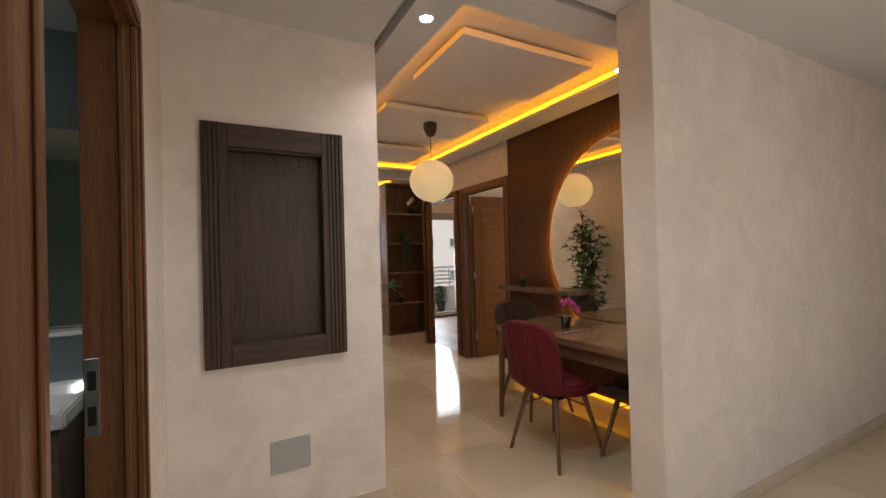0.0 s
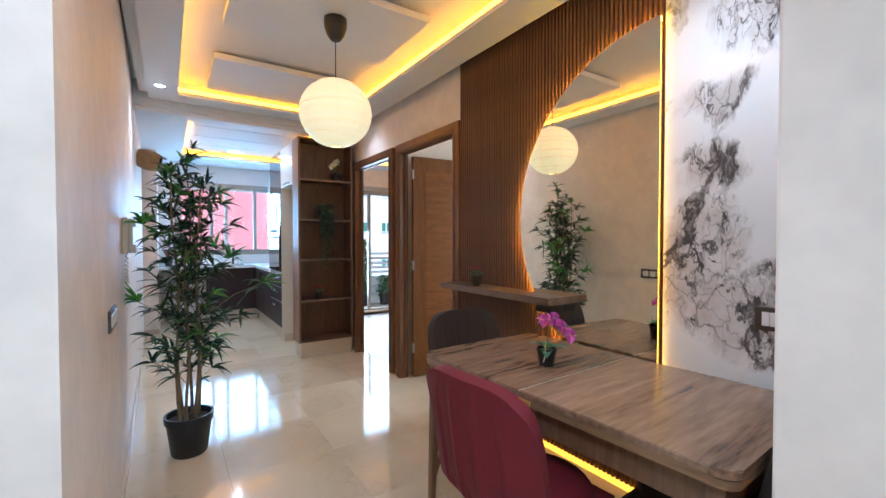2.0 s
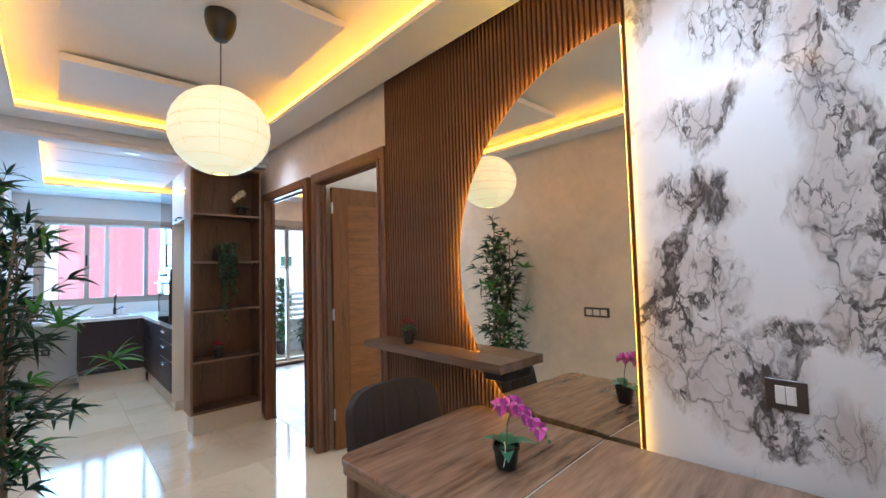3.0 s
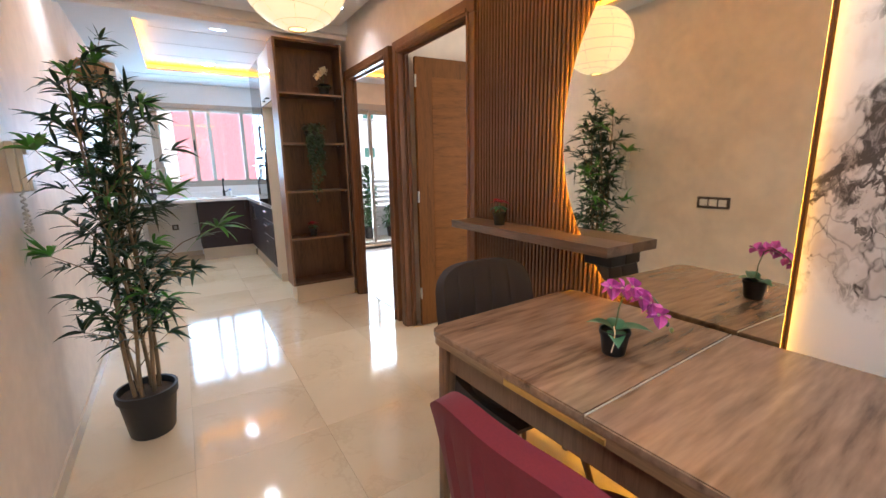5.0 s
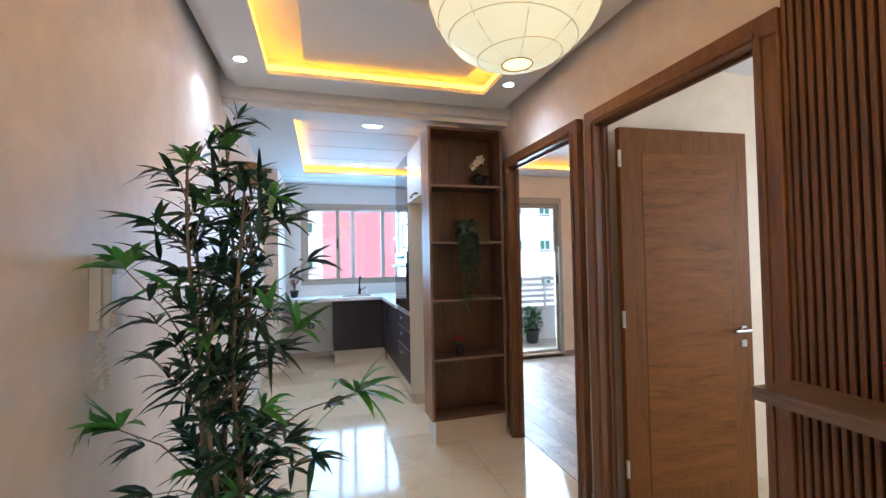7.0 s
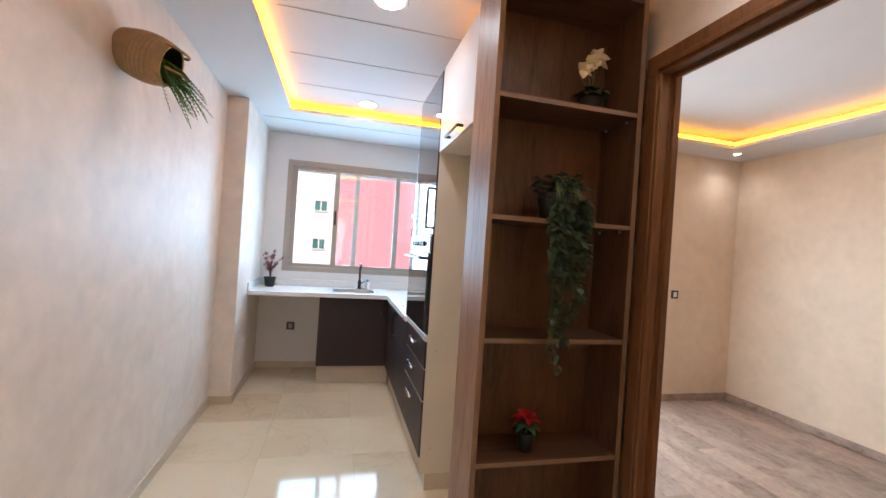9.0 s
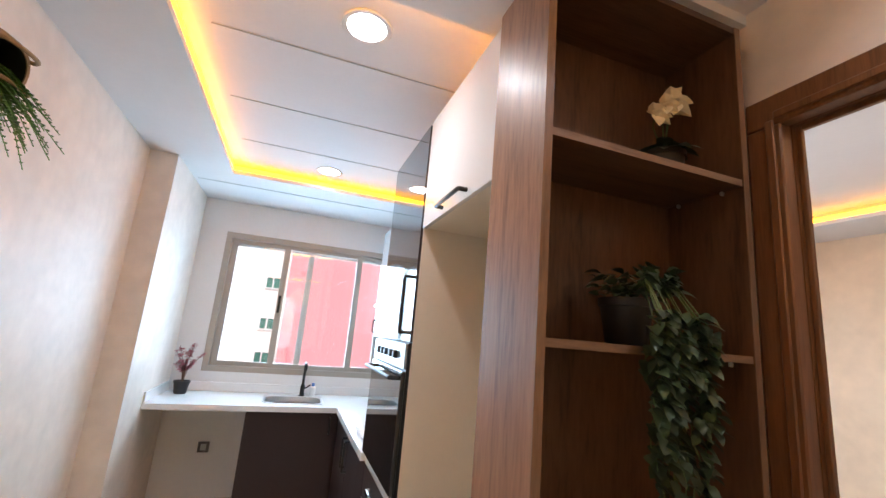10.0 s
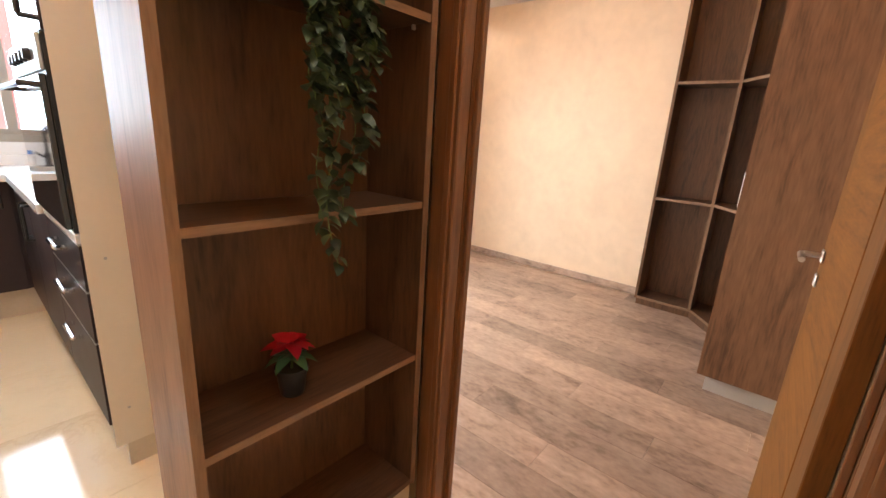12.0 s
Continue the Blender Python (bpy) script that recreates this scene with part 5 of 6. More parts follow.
# ---- hall ----
def wood_cover():
    x0, x1, z0, z1, y = 0.073, 0.750, 0.872, 2.055, YP
    t = thing("wall_panel_frame", ((x0 + x1) / 2, y, z0), "dark wood framed cover panel on the plaster wall", "wall panel")
    part("panel", boxes((x0 + 0.107, y + 0.035, z0 + 0.102, x1 - 0.107, y + 0.05, z1 - 0.117)), panel_wood, t, "recessed dark wood panel")
    for s, xa in ((1, x0), (-1, x1)):
        a, b = sorted((xa, xa + s * 0.115))
        st = part("stile", boxes((a, y - 0.034, z0, b, y - 0.0005, z1), bevel=0.003), panel_wood, t, "fluted stile")
        for k in range(4):
            c = xa + s * (0.012 + 0.020 * k)
            part("flute", boxes((min(c, c + s * 0.013), y - 0.043, z0, max(c, c + s * 0.013), y - 0.034, z1), bevel=0.004, seg=2), panel_wood, st)
    for r in ((x0 + 0.1055, y - 0.02, z0 + 0.101, x0 + 0.1155, y + 0.0345, z1 - 0.116), (x1 - 0.1155, y - 0.02, z0 + 0.101, x1 - 0.1055, y + 0.0345, z1 - 0.116), (x0 + 0.116, y - 0.02, z1 - 0.1255, x1 - 0.116, y + 0.0345, z1 - 0.1155), (x0 + 0.116, y - 0.02, z0 + 0.1005, x1 - 0.116, y + 0.0345, z0 + 0.1105)):
        part("lining", boxes(r), panel_wood, t)
    part("top_rail", boxes((x0 + 0.115, y - 0.034, z1 - 0.115, x1 - 0.115, y - 0.0005, z1), bevel=0.003), panel_rail, t)
    part("bottom_rail", boxes((x0 + 0.115, y - 0.034, z0, x1 - 0.115, y - 0.0005, z0 + 0.10), bevel=0.003), panel_rail, t)
    return t


panel_rail = wood("dark_panel_rail", (0.014, 0.007, 0.004), (0.078, 0.040, 0.024), 'x', 0.55, 0.05, 14, 2.0)
wood_cover()
vent = thing("cover_plate", (0.45, YP, 0.38), "grey square junction cover plate low on the wall", "cover plate")
part("plate", boxes((0.352, YP - 0.006, 0.297, 0.548, YP - 0.0005, 0.462), bevel=0.002), grey_plate, vent)
for dx in (0.362, 0.538):
    for dz in (0.307, 0.452):
        part("screw", turned([(0.004, 0), (0.004, 0.0015), (0.0, 0.002)], m=Matrix.Translation((dx, YP - 0.006, dz)) @ Matrix.Rotation(radians(90), 4, 'X'), n=10), steel, vent)


def bathroom():
    # vanity with a ceramic basin
    x0, x1, y0, y1, z = -1.06, -0.36, 2.06, 2.62, 0.85
    v = thing("vanity_unit", ((x0 + x1) / 2, (y0 + y1) / 2, 0.25), "light oak bathroom vanity with two doors, hung on the wall", "cabinet")
    part("body", boxes((x0 + 0.02, y0 + 0.02, 0.25, x1 - 0.02, y1 - 0.0005, z - 0.06)), oak, v)
    for a, b in ((x0 + 0.02, (x0 + x1) / 2 - 0.002), ((x0 + x1) / 2 + 0.002, x1 - 0.02)):
        d = part("door", boxes((a, y0, 0.26, b, y0 + 0.019, z - 0.07), bevel=0.002), oak, v)
        hx = b - 0.13 if a < -0.9 else a + 0.02
        part("handle", boxes((hx, y0 - 0.02, 0.60, hx + 0.11, y0, 0.70), bevel=0.006), slate_grey, d, "square grey handle")
    b = thing("wash_basin", ((x0 + x1) / 2, (y0 + y1) / 2, z - 0.06), "white rectangular ceramic basin on the vanity", "basin")
    bm = boxes((x0, y0 - 0.01, z - 0.06, x1, y1 - 0.001, z))
    top = max(bm.faces, key=lambda f: f.calc_center_median().z)
    r = bmesh.ops.inset_individual(bm, faces=[top], thickness=0.04)
    bmesh.ops.translate(bm, verts=top.verts, vec=(0, -0.02, 0))
    ex = bmesh.ops.extrude_discrete_faces(bm, faces=[top])["faces"][0]
    bmesh.ops.translate(bm, verts=ex.verts, vec=(0, 0, -0.055))
    c = ex.calc_center_median()
    for vv in ex.verts:
        vv.co.x, vv.co.y = c.x + (vv.co.x - c.x) * 0.86, c.y + (vv.co.y - c.y) * 0.84
    bmesh.ops.bevel(bm, geom=bm.edges[:], offset=0.008, segments=2, affect='EDGES')
    part("bowl", bm, ceramic, b, "", True, 50)
    part("drain", turned([(0.02, 0), (0.022, 0.003), (0.0, 0.005)], (c.x + 0.05, c.y, z - 0.0555), 16), chrome, b, "chrome drain", True)
    m = thing("basin_mixer_tap", (-0.66, 2.56, z), "chrome basin mixer tap", "tap")
    part("body", turned([(0.026, 0), (0.024, 0.01), (0.02, 0.03), (0.021, 0.09), (0.016, 0.10)], (-0.66, 2.56, z), 20), chrome, m, "", True)
    part("spout", tube([(-0.66, 2.56, z + 0.06), (-0.68, 2.50, z + 0.085), (-0.69, 2.46, z + 0.075)], 0.012, 12), chrome, m, "", True)
    part("lever", tube([(-0.66, 2.56, z + 0.10), (-0.67, 2.535, z + 0.125), (-0.70, 2.49, z + 0.13)], 0.008, 10), chrome, m, "", True)
    w = thing("bathroom_mirror", (-0.72, 2.615, 1.10), "plain frameless rectangular bathroom mirror", "mirror")
    part("glass", boxes((-1.04, 2.612, 1.10, -0.38, 2.619, 2.03), bevel=0.001), mirror_silver, w)
    s = thing("glass_shelf", (-0.72, 2.56, 1.05), "narrow pale shelf below the bathroom mirror", "shelf")
    part("board", boxes((-1.09, 2.49, 1.07, -0.36, 2.619, 1.09), bevel=0.003), gloss_white, s)
    poinsettia(-1.00, 2.545, 1.09, "small dark red poinsettia on the bathroom shelf", 1.25, 11)
    poinsettia(-0.88, 2.555, 1.09, "small dark red poinsettia on the bathroom shelf", 1.25, 12)


bathroom()


# ---- kitchen ----
def shelf_unit():
    x0, x1, y0, y1, z0, z1 = 2.353, 2.982, 5.953, 6.20, 0.181, 2.49
    t = thing("open_shelf_unit", ((x0 + x1) / 2, (y0 + y1) / 2, 0), "tall walnut open shelf unit with potted plants", "shelf")
    th = 0.02
    part("side_panel", boxes((x0, y0, z0, x0 + th, y1, z1)), walnut_side, t, "walnut side, painted lighter for the window's sheen")
    part("side_panel", boxes((x1 - th, y0, z0, x1, y1, z1)), walnut, t)
    part("front_edge", boxes((x0 - 0.0005, y0 - 0.0025, z0, x0 + th + 0.0005, y0 - 0.0003, z1)), walnut_edge_v, t, "pale edging strip")
    part("front_edge", boxes((x1 - th - 0.0005, y0 - 0.0025, z0, x1, y0 - 0.0003, z1)), walnut_edge_v, t, "pale edging strip")
    part("back_panel", boxes((x0 + th, y1 - 0.012, z0, x1 - th, y1, z1)), walnut, t)
    part("top_board", boxes((x0 + th, y0, z1 - th, x1 - th, y1 - 0.012, z1)), walnut_h, t)
    part("bottom_board", boxes((x0 + th, y0, z0, x1 - th, y1 - 0.012, z0 + th)), walnut_h, t)
    for z in (0.638, 1.101, 1.559, 2.012):
        s = part("shelf_board", boxes((x0 + th, y0 + 0.004, z, x1 - th, y1 - 0.012, z + 0.018)), walnut_h, t)
        part("shelf_edge", boxes((x0 + th, y0 + 0.002, z, x1 - th, y0 + 0.0038, z + 0.018)), walnut_edge, s, "pale edging strip")
        for xx, yy in ((x1 - th - 0.012, y0 + 0.05), (x1 - th - 0.012, y1 - 0.06)):
            part("shelf_pin", boxes((xx, yy, z - 0.012, xx + 0.012, yy + 0.008, z - 0.0003), bevel=0.002), steel, s, "small steel pin")
    part("plinth", boxes((x0 + 0.03, y0 + 0.02, 0, x1, y1, z0 - 0.0005)), plinth_beige, t, "beige tiled plinth")
    return t


walnut_edge_v = wood("walnut_edging_upright", (0.13, 0.07, 0.04), (0.26, 0.16, 0.10), 'z', 0.45, 0.05, 10, 3.0)
walnut_h = wood("walnut_board", (0.036, 0.017, 0.009), (0.135, 0.070, 0.040), 'x', 0.42, 0.1, 12, 2.0)
shelf_unit()


def ivy(x, y, z):
    t = thing("trailing_ivy", (x, y, z), "trailing artificial ivy in a black pot on the shelf", "plant")
    pot(t, (x, y, z), 0.062, 0.11)
    rnd = random.Random(21)
    out, st = bmesh.new(), bmesh.new()
    for _ in range(95):
        a, e = rnd.uniform(0, 2 * math.pi), rnd.uniform(-0.1, 0.9)
        r = rnd.uniform(0.02, 0.095)
        p = Vector((x + 0.03 + r * math.cos(a), y + min(0.1, r * math.sin(a)), z + 0.11 + rnd.uniform(0, 0.07)))
        leaf(out, p, (math.cos(a), math.sin(a), e), rnd.uniform(0.03, 0.05), rnd.uniform(0.022, 0.034), 0.5, 0.2, rnd.uniform(-0.6, 0.6))
    for k in range(16):
        sx = rnd.uniform(-0.08, 0.06)
        end = rnd.uniform(0.25, 0.62) if -0.05 < sx < 0.03 else rnd.uniform(0.12, 0.42)
        yy = 5.925 - rnd.uniform(0.0, 0.05)
        pts = [Vector((x + 0.2 * sx, y - 0.02, z + 0.12)), Vector((x + 0.7 * sx, (y + yy) / 2 - 0.02, z + 0.15)), Vector((x + sx, yy, z + 0.06))]
        n = 14
        for j in range(1, n + 1):
            pts.append(Vector((x + sx + 0.02 * math.sin(j * 0.9 + k), yy + 0.008 * math.cos(j * 1.3 + k), z + 0.06 - end * j / n)))
        tube(pts, 0.0016, 4, st)
        for j, p in enumerate(pts[1:]):
            for _ in range(3):
                a = rnd.uniform(0, 2 * math.pi)
                leaf(out, p + Vector((0, 0, rnd.uniform(-0.02, 0.02))), (math.cos(a), -abs(math.sin(a)) - 0.2, rnd.uniform(-0.7, 0.2)), rnd.uniform(0.022, 0.036), rnd.uniform(0.018, 0.028), 0.4, 0.2, rnd.uniform(-0.6, 0.6))
    part("vines", st, stem_green, t, "thin trailing vines", True)
    part("leaves", out, leaf_ivy, t, "many small green ivy leaves", True)
    return t


ivy(2.665, 6.05, 1.577)
poinsettia(2.61, 6.04, 0.656, "small red artificial poinsettia on the shelf", 1.05, 6)


def white_flower(x, y, z):
    t = thing("potted_white_flower", (x, y, z), "cream artificial flowers in a black pot on the top shelf", "plant")
    pot(t, (x, y, z), 0.055, 0.09)
    rnd = random.Random(5)
    g = bmesh.new()
    for _ in range(26):
        a = rnd.uniform(0, 2 * math.pi)
        leaf(g, (x + 0.02 * math.cos(a), y + 0.02 * math.sin(a), z + 0.09), (math.cos(a), math.sin(a), rnd.uniform(0.2, 1.2)), rnd.uniform(0.06, 0.11), 0.045, 0.6, 0.2, rnd.uniform(-0.4, 0.4))
    part("leaves", g, leaf_ivy, t, "dark green leaves", True)
    for dx, dy, dz, s in ((-0.02, -0.05, 0.215, 0.058), (-0.075, -0.045, 0.17, 0.045), (-0.055, -0.06, 0.195, 0.04), (0.0, -0.03, 0.24, 0.045)):
        bm = bmesh.new()
        c = Vector((x + dx, y + dy, z + dz))
        for k in range(6):
            a = 2 * math.pi * k / 6 + rnd.random() * 0.4
            leaf(bm, c, (math.cos(a), -0.5, math.sin(a)), s, s * 0.85, 0.1, 0.35, 0.2, 5)
        fl = part("flower", bm, petal_white, t, "cream open flower", True)
        part("stem", tube([(x, y, z + 0.09), c + Vector((0, 0.01, -0.03)), c], 0.002, 5), stem_green, fl)
    return t


white_flower(2.83, 6.08, 2.03)


def hanging_basket():
    t = thing("wall_basket", (0.95, 6.55, 2.0), "woven seagrass basket on the wall with a fern", "basket")
    a, b = Vector((west(6.60) + 0.006, 6.595, 2.205)), Vector((1.085, 6.575, 2.15))
    m = Matrix.Translation(a) @ (b - a).to_track_quat('Z', 'Y').to_matrix().to_4x4()
    L = (b - a).length
    prof = [(0.0, 0), (0.072, 0.004)]
    for k in range(25):
        u = k / 24
        prof.append((0.084 + 0.030 * math.sin(math.pi * u * 0.8) - 0.016 * u + 0.0025 * math.cos(k * math.pi), L * u))
    prof += [(0.080, L - 0.001), (0.084, L * 0.6), (0.066, L * 0.3), (0.0, L * 0.29)]
    # black inner face: the shade inside the basket is put into its colour
    inner = [(0.0785, L - 0.003), (0.082, L * 0.6), (0.064, L * 0.32), (0.0, L * 0.31)]
    lining = turned(inner, n=28, m=m)
    bmesh.ops.delete(lining, geom=[f for f in lining.faces if len(f.verts) > 4], context='FACES')
    part("body", turned(prof, n=36, m=m), straw, t, "woven straw body", True, 60)
    part("lining", lining, pot_black, t, "black inner face, painted for the shaded inside", True)
    for s in (-1, 1):
        pts = [m @ Vector((s * 0.07 * math.cos(c) * 1.0, 0.02 + 0.05 * math.sin(c) * 0 + s * 0.0, L + 0.055 * math.sin(c))) for c in [math.pi * k / 12 for k in range(13)]]
        part("handle", tube([p + Vector((0, 0, s * 0.05)) for p in pts], 0.006, 8), straw, t, "braided handle", True)
    rnd = random.Random(9)
    bm = bmesh.new()
    for _ in range(40):
        d = (b - a).normalized() + Vector((rnd.uniform(-0.5, 0.5), rnd.uniform(-0.3, 0.6), rnd.uniform(-0.6, 0.15)))
        d.normalize()
        p0 = b - (b - a).normalized() * 0.06 + Vector((rnd.uniform(-0.03, 0.03), rnd.uniform(-0.04, 0.04), rnd.uniform(-0.04, 0.03)))
        n, ln = 16, rnd.uniform(0.13, 0.22)
        side = d.cross(Vector((0, 0, 1))).normalized()
        for j in range(1, n):
            u = j / n
            p = p0 + d * ln * u - Vector((0, 0, 0.5 * ln * u * u))
            for s in (-1, 1):
                leaf(bm, p, side * s + d * 0.5, 0.03 * (1.1 - u), 0.011, 0.2, 0.1, rows=2)
        tube([p0 + d * ln * u - Vector((0, 0, 0.5 * ln * u * u)) for u in (0, 0.33, 0.66, 1)], 0.0012, 4, bm)
    for v in bm.verts:
        v.co.x = max(v.co.x, west(6.6) + 0.012)
    part("fern", bm, fern_green, t, "feathery green fern", True)
    return t


fern_green = mat("fern_leaf", (0.085, 0.19, 0.03), 0.5, vary=0.3, island=True)
hanging_basket()


def bar_handle(parent, p0, p1, out, material, r=0.006):
    """A bar handle standing off a front on two feet."""
    a, b, o = Vector(p0), Vector(p1), Vector(out)
    h = part("handle", tube([a, a + o, a + o + (b - a) * 0.02, b + o - (b - a) * 0.02, b + o, b], r, 8), material, parent, "", True)
    return h


FX = 2.375
CT = 0.92


def kitchen():
    # fridge recess with a white wall unit above
    c = thing("overhead_cabinet", (2.68, 6.62, 1.95), "glossy white cabinet above the fridge recess", "cabinet")
    part("body", boxes((FX + 0.02, 6.202, 2.006, XR - 0.001, 6.910, 2.50)), melamine, c)
    d = part("door", boxes((FX, 6.204, 2.004, FX + 0.019, 6.908, 2.50), bevel=0.0015), gloss_white, c, "glossy white door")
    bar_handle(d, (FX, 6.43, 2.03), (FX, 6.66, 2.03), (-0.03, 0, 0), black_metal, 0.008)
    p = thing("fridge_recess", (2.7, 6.62, 0), "empty beige melamine fridge recess", "cabinet")
    part("side_panel", boxes((FX + 0.005, 6.912, 0.10, XR - 0.001, 6.910, 2.50)), melamine, p)
    part("back_panel", boxes((XR - 0.014, 6.202, 0, XR - 0.001, 6.928, 2.004)), melamine, p)
    part("side_panel", boxes((FX + 0.021, 6.2015, 0.0, XR - 0.016, 6.205, 2.003)), melamine, p)
    part("foot_panel", boxes((FX + 0.04, 6.912, 0, XR - 0.001, 6.928, 0.0995)), plinth_beige, p, "beige plinth end")
    for y, z in ((6.9115, 0.83), (6.9115, 0.25)):
        part("cap", turned([(0.006, 0), (0.005, 0.002), (0, 0.002)], m=Matrix.Translation((FX + 0.06, y, z)) @ Matrix.Rotation(radians(90), 4, 'X'), n=10), gap_paint, p, "small screw cap")

    # oven tower
    y0, y1 = 6.93, 7.578
    t = thing("oven_tower", (2.68, 7.25, 0), "tall dark brown kitchen tower with drawers and a built-in oven", "cabinet")
    part("carcass", boxes((FX + 0.022, y0, 0.185, XR - 0.001, y1, 2.50)), gloss_dark_mat, t)
    part("plinth", boxes((FX + 0.05, y0 + 0.001, 0, FX + 0.066, y1, 0.1845)), plinth_beige, t, "beige plinth")
    for z0, z1 in ((0.188, 0.520), (0.524, 0.712), (0.716, 0.878)):
        d = part("drawer_front", boxes((FX, y0 + 0.002, z0, FX + 0.02, y1 - 0.002, z1), bevel=0.0012), gloss_dark_mat, t, "dark brown drawer front")
        part("edge_strip", boxes((FX - 0.0006, y0 + 0.002, z1 - 0.003, FX + 0.02, y1 - 0.002, z1 + 0.0005)), steel, d, "pale metal edge")
        hz = z1 - 0.055
        bar_handle(d, (FX, 7.17, hz), (FX, 7.33, hz), (-0.03, 0, 0), chrome, 0.009)
    part("strip", boxes((FX - 0.004, y0, 0.884, FX + 0.02, y1, 0.916), bevel=0.002), worktop_white, t, "white strip below the oven")
    ov = part("oven", boxes((FX - 0.004, y0 + 0.002, 0.920, FX + 0.02, y1 - 0.002, 1.518), bevel=0.002), black_metal, t, "built-in black glass oven")
    part("oven_door", boxes((FX - 0.022, y0 + 0.006, 0.933, FX - 0.0045, y1 - 0.006, 1.403), bevel=0.003), black_glass, ov, "black glass door")
    part("oven_handle", tube([(FX - 0.022, y0 + 0.05, 1.373), (FX - 0.06, y0 + 0.05, 1.373), (FX - 0.06, y1 - 0.05, 1.373), (FX - 0.022, y1 - 0.05, 1.373)], 0.009, 8), black_metal, ov, "black bar handle", True)
    part("control_panel", boxes((FX - 0.016, y0 + 0.006, 1.413, FX - 0.0045, y1 - 0.006, 1.513), bevel=0.002), steel, ov, "steel control panel")
    for y in (7.07, 7.15, 7.25, 7.33, 7.42):
        part("knob", turned([(0.017, 0), (0.018, 0.004), (0.015, 0.018), (0.0, 0.019)], m=Matrix.Translation((FX - 0.016, y, 1.463)) @ Matrix.Rotation(radians(-90), 4, 'Y'), n=18), black_metal, ov, "black knob", True)
    d = part("upper_door", boxes((FX, y0 + 0.002, 1.523, FX + 0.02, y1 - 0.002, 2.50), bevel=0.0015), gloss_dark, t, "high-gloss dark brown door")
    bar_handle(d, (FX, 6.99, 1.56), (FX, 6.99, 1.80), (-0.035, 0, 0), black_metal, 0.008)

    # base units under the right run
    for k, (a, b) in enumerate(((7.58, 8.19), (8.192, 8.82))):
        u = thing("base_cabinet", (2.68, (a + b) / 2, 0), "dark brown base cabinet with a black bar handle", "cabinet", "kitchen base cabinets")
        part("body", boxes((FX + 0.022, a, 0.185, XR - 0.001, b, CT - 0.04)), gloss_dark_mat, u)
        d = part("door", boxes((FX, a + 0.002, 0.188, FX + 0.02, b - 0.002, CT - 0.045), bevel=0.0012), gloss_dark_mat, u, "dark brown door")
        y = b - 0.05 if k == 0 else a + 0.05
        bar_handle(d, (FX, y, 0.65), (FX, y, 0.83), (-0.03, 0, 0), black_metal, 0.007)
        part("plinth", boxes((FX + 0.05, a, 0, FX + 0.066, b, 0.1845)), plinth_beige, u, "beige plinth")
    # sink unit under the window
    u = thing("sink_cabinet", (2.0, 9.14, 0), "dark brown sink cabinet under the kitchen window", "cabinet")
    part("body", boxes((1.686, 8.842, 0.185, 2.38, YN - 0.001, CT - 0.04)), gloss_dark_mat, u)
    part("door", boxes((1.688, 8.822, 0.188, 2.357, 8.841, CT - 0.045), bevel=0.0012), gloss_dark_mat, u, "dark brown door")
    bar_handle(u, (2.31, 8.822, 0.72), (2.31, 8.822, 0.84), (0, -0.03, 0), black_metal, 0.006)
    part("plinth", boxes((1.696, 8.88, 0, 2.41, 8.896, 0.1845)), plinth_beige, u, "beige plinth")

    w = thing("worktop", (2.0, 9.1, CT - 0.04), "white L-shaped quartz worktop with an upstand", "worktop")
    sx0, sx1, sy0, sy1 = 1.80, 2.24, 8.92, 9.24
    part("slab", boxes((1.020, 8.787, CT - 0.04, sx0, YN - 0.001, CT), (sx1, 8.787, CT - 0.04, XR - 0.001, YN - 0.001, CT), (sx0, 8.787, CT - 0.04, sx1, sy0, CT), (sx0, sy1, CT - 0.04, sx1, YN - 0.001, CT), (FX - 0.025, 7.581, CT - 0.04, XR - 0.001, 8.7869, CT)), worktop_white, w)
    part("upstand", boxes((1.033, YN - 0.02, CT, XR - 0.02, YN - 0.001, CT + 0.075), bevel=0.002), worktop_white, w)
    part("upstand", boxes((1.020, 8.787, CT, 1.032, YN - 0.001, CT + 0.075), bevel=0.002), worktop_white, w)
    part("upstand", boxes((XR - 0.02, 7.581, CT, XR - 0.001, YN - 0.02, CT + 0.075), bevel=0.002), worktop_white, w)
    s = thing("kitchen_sink", (2.02, 9.08, CT - 0.15), "inset stainless steel kitchen sink", "sink")
    bm = bmesh.new()
    rings = []
    for inset, z in ((-0.02, CT + 0.001), (-0.018, CT + 0.004), (0.004, CT + 0.003), (0.012, CT - 0.10), (0.04, CT - 0.14)):
        ring = []
        r = 0.09
        for cx, cy, a0 in ((sx0 + inset + r, sy0 + inset + r, 180), (sx1 - inset - r, sy0 + inset + r, 270), (sx1 - inset - r, sy1 - inset - r, 0), (sx0 + inset + r, sy1 - inset - r, 90)):
            for k in range(7):
                a = radians(a0 + 15 * k)
                ring.append(bm.verts.new((cx + r * math.cos(a), cy + r * math.sin(a), z)))
        rings.append(ring)
    for a, b in zip(rings, rings[1:]):
        for k in range(len(a)):
            j = (k + 1) % len(a)
            bm.faces.new((a[k], a[j], b[j], b[k]))
    bm.faces.new(rings[-1])
    part("bowl", bm, steel, s, "", True)
    f = thing("kitchen_tap", (2.09, 9.31, CT), "tall black kitchen mixer tap", "tap")
    part("body", turned([(0.026, 0), (0.025, 0.006), (0.019, 0.012), (0.019, 0.09), (0.014, 0.10)], (2.09, 9.31, CT), 18), black_metal, f, "", True)
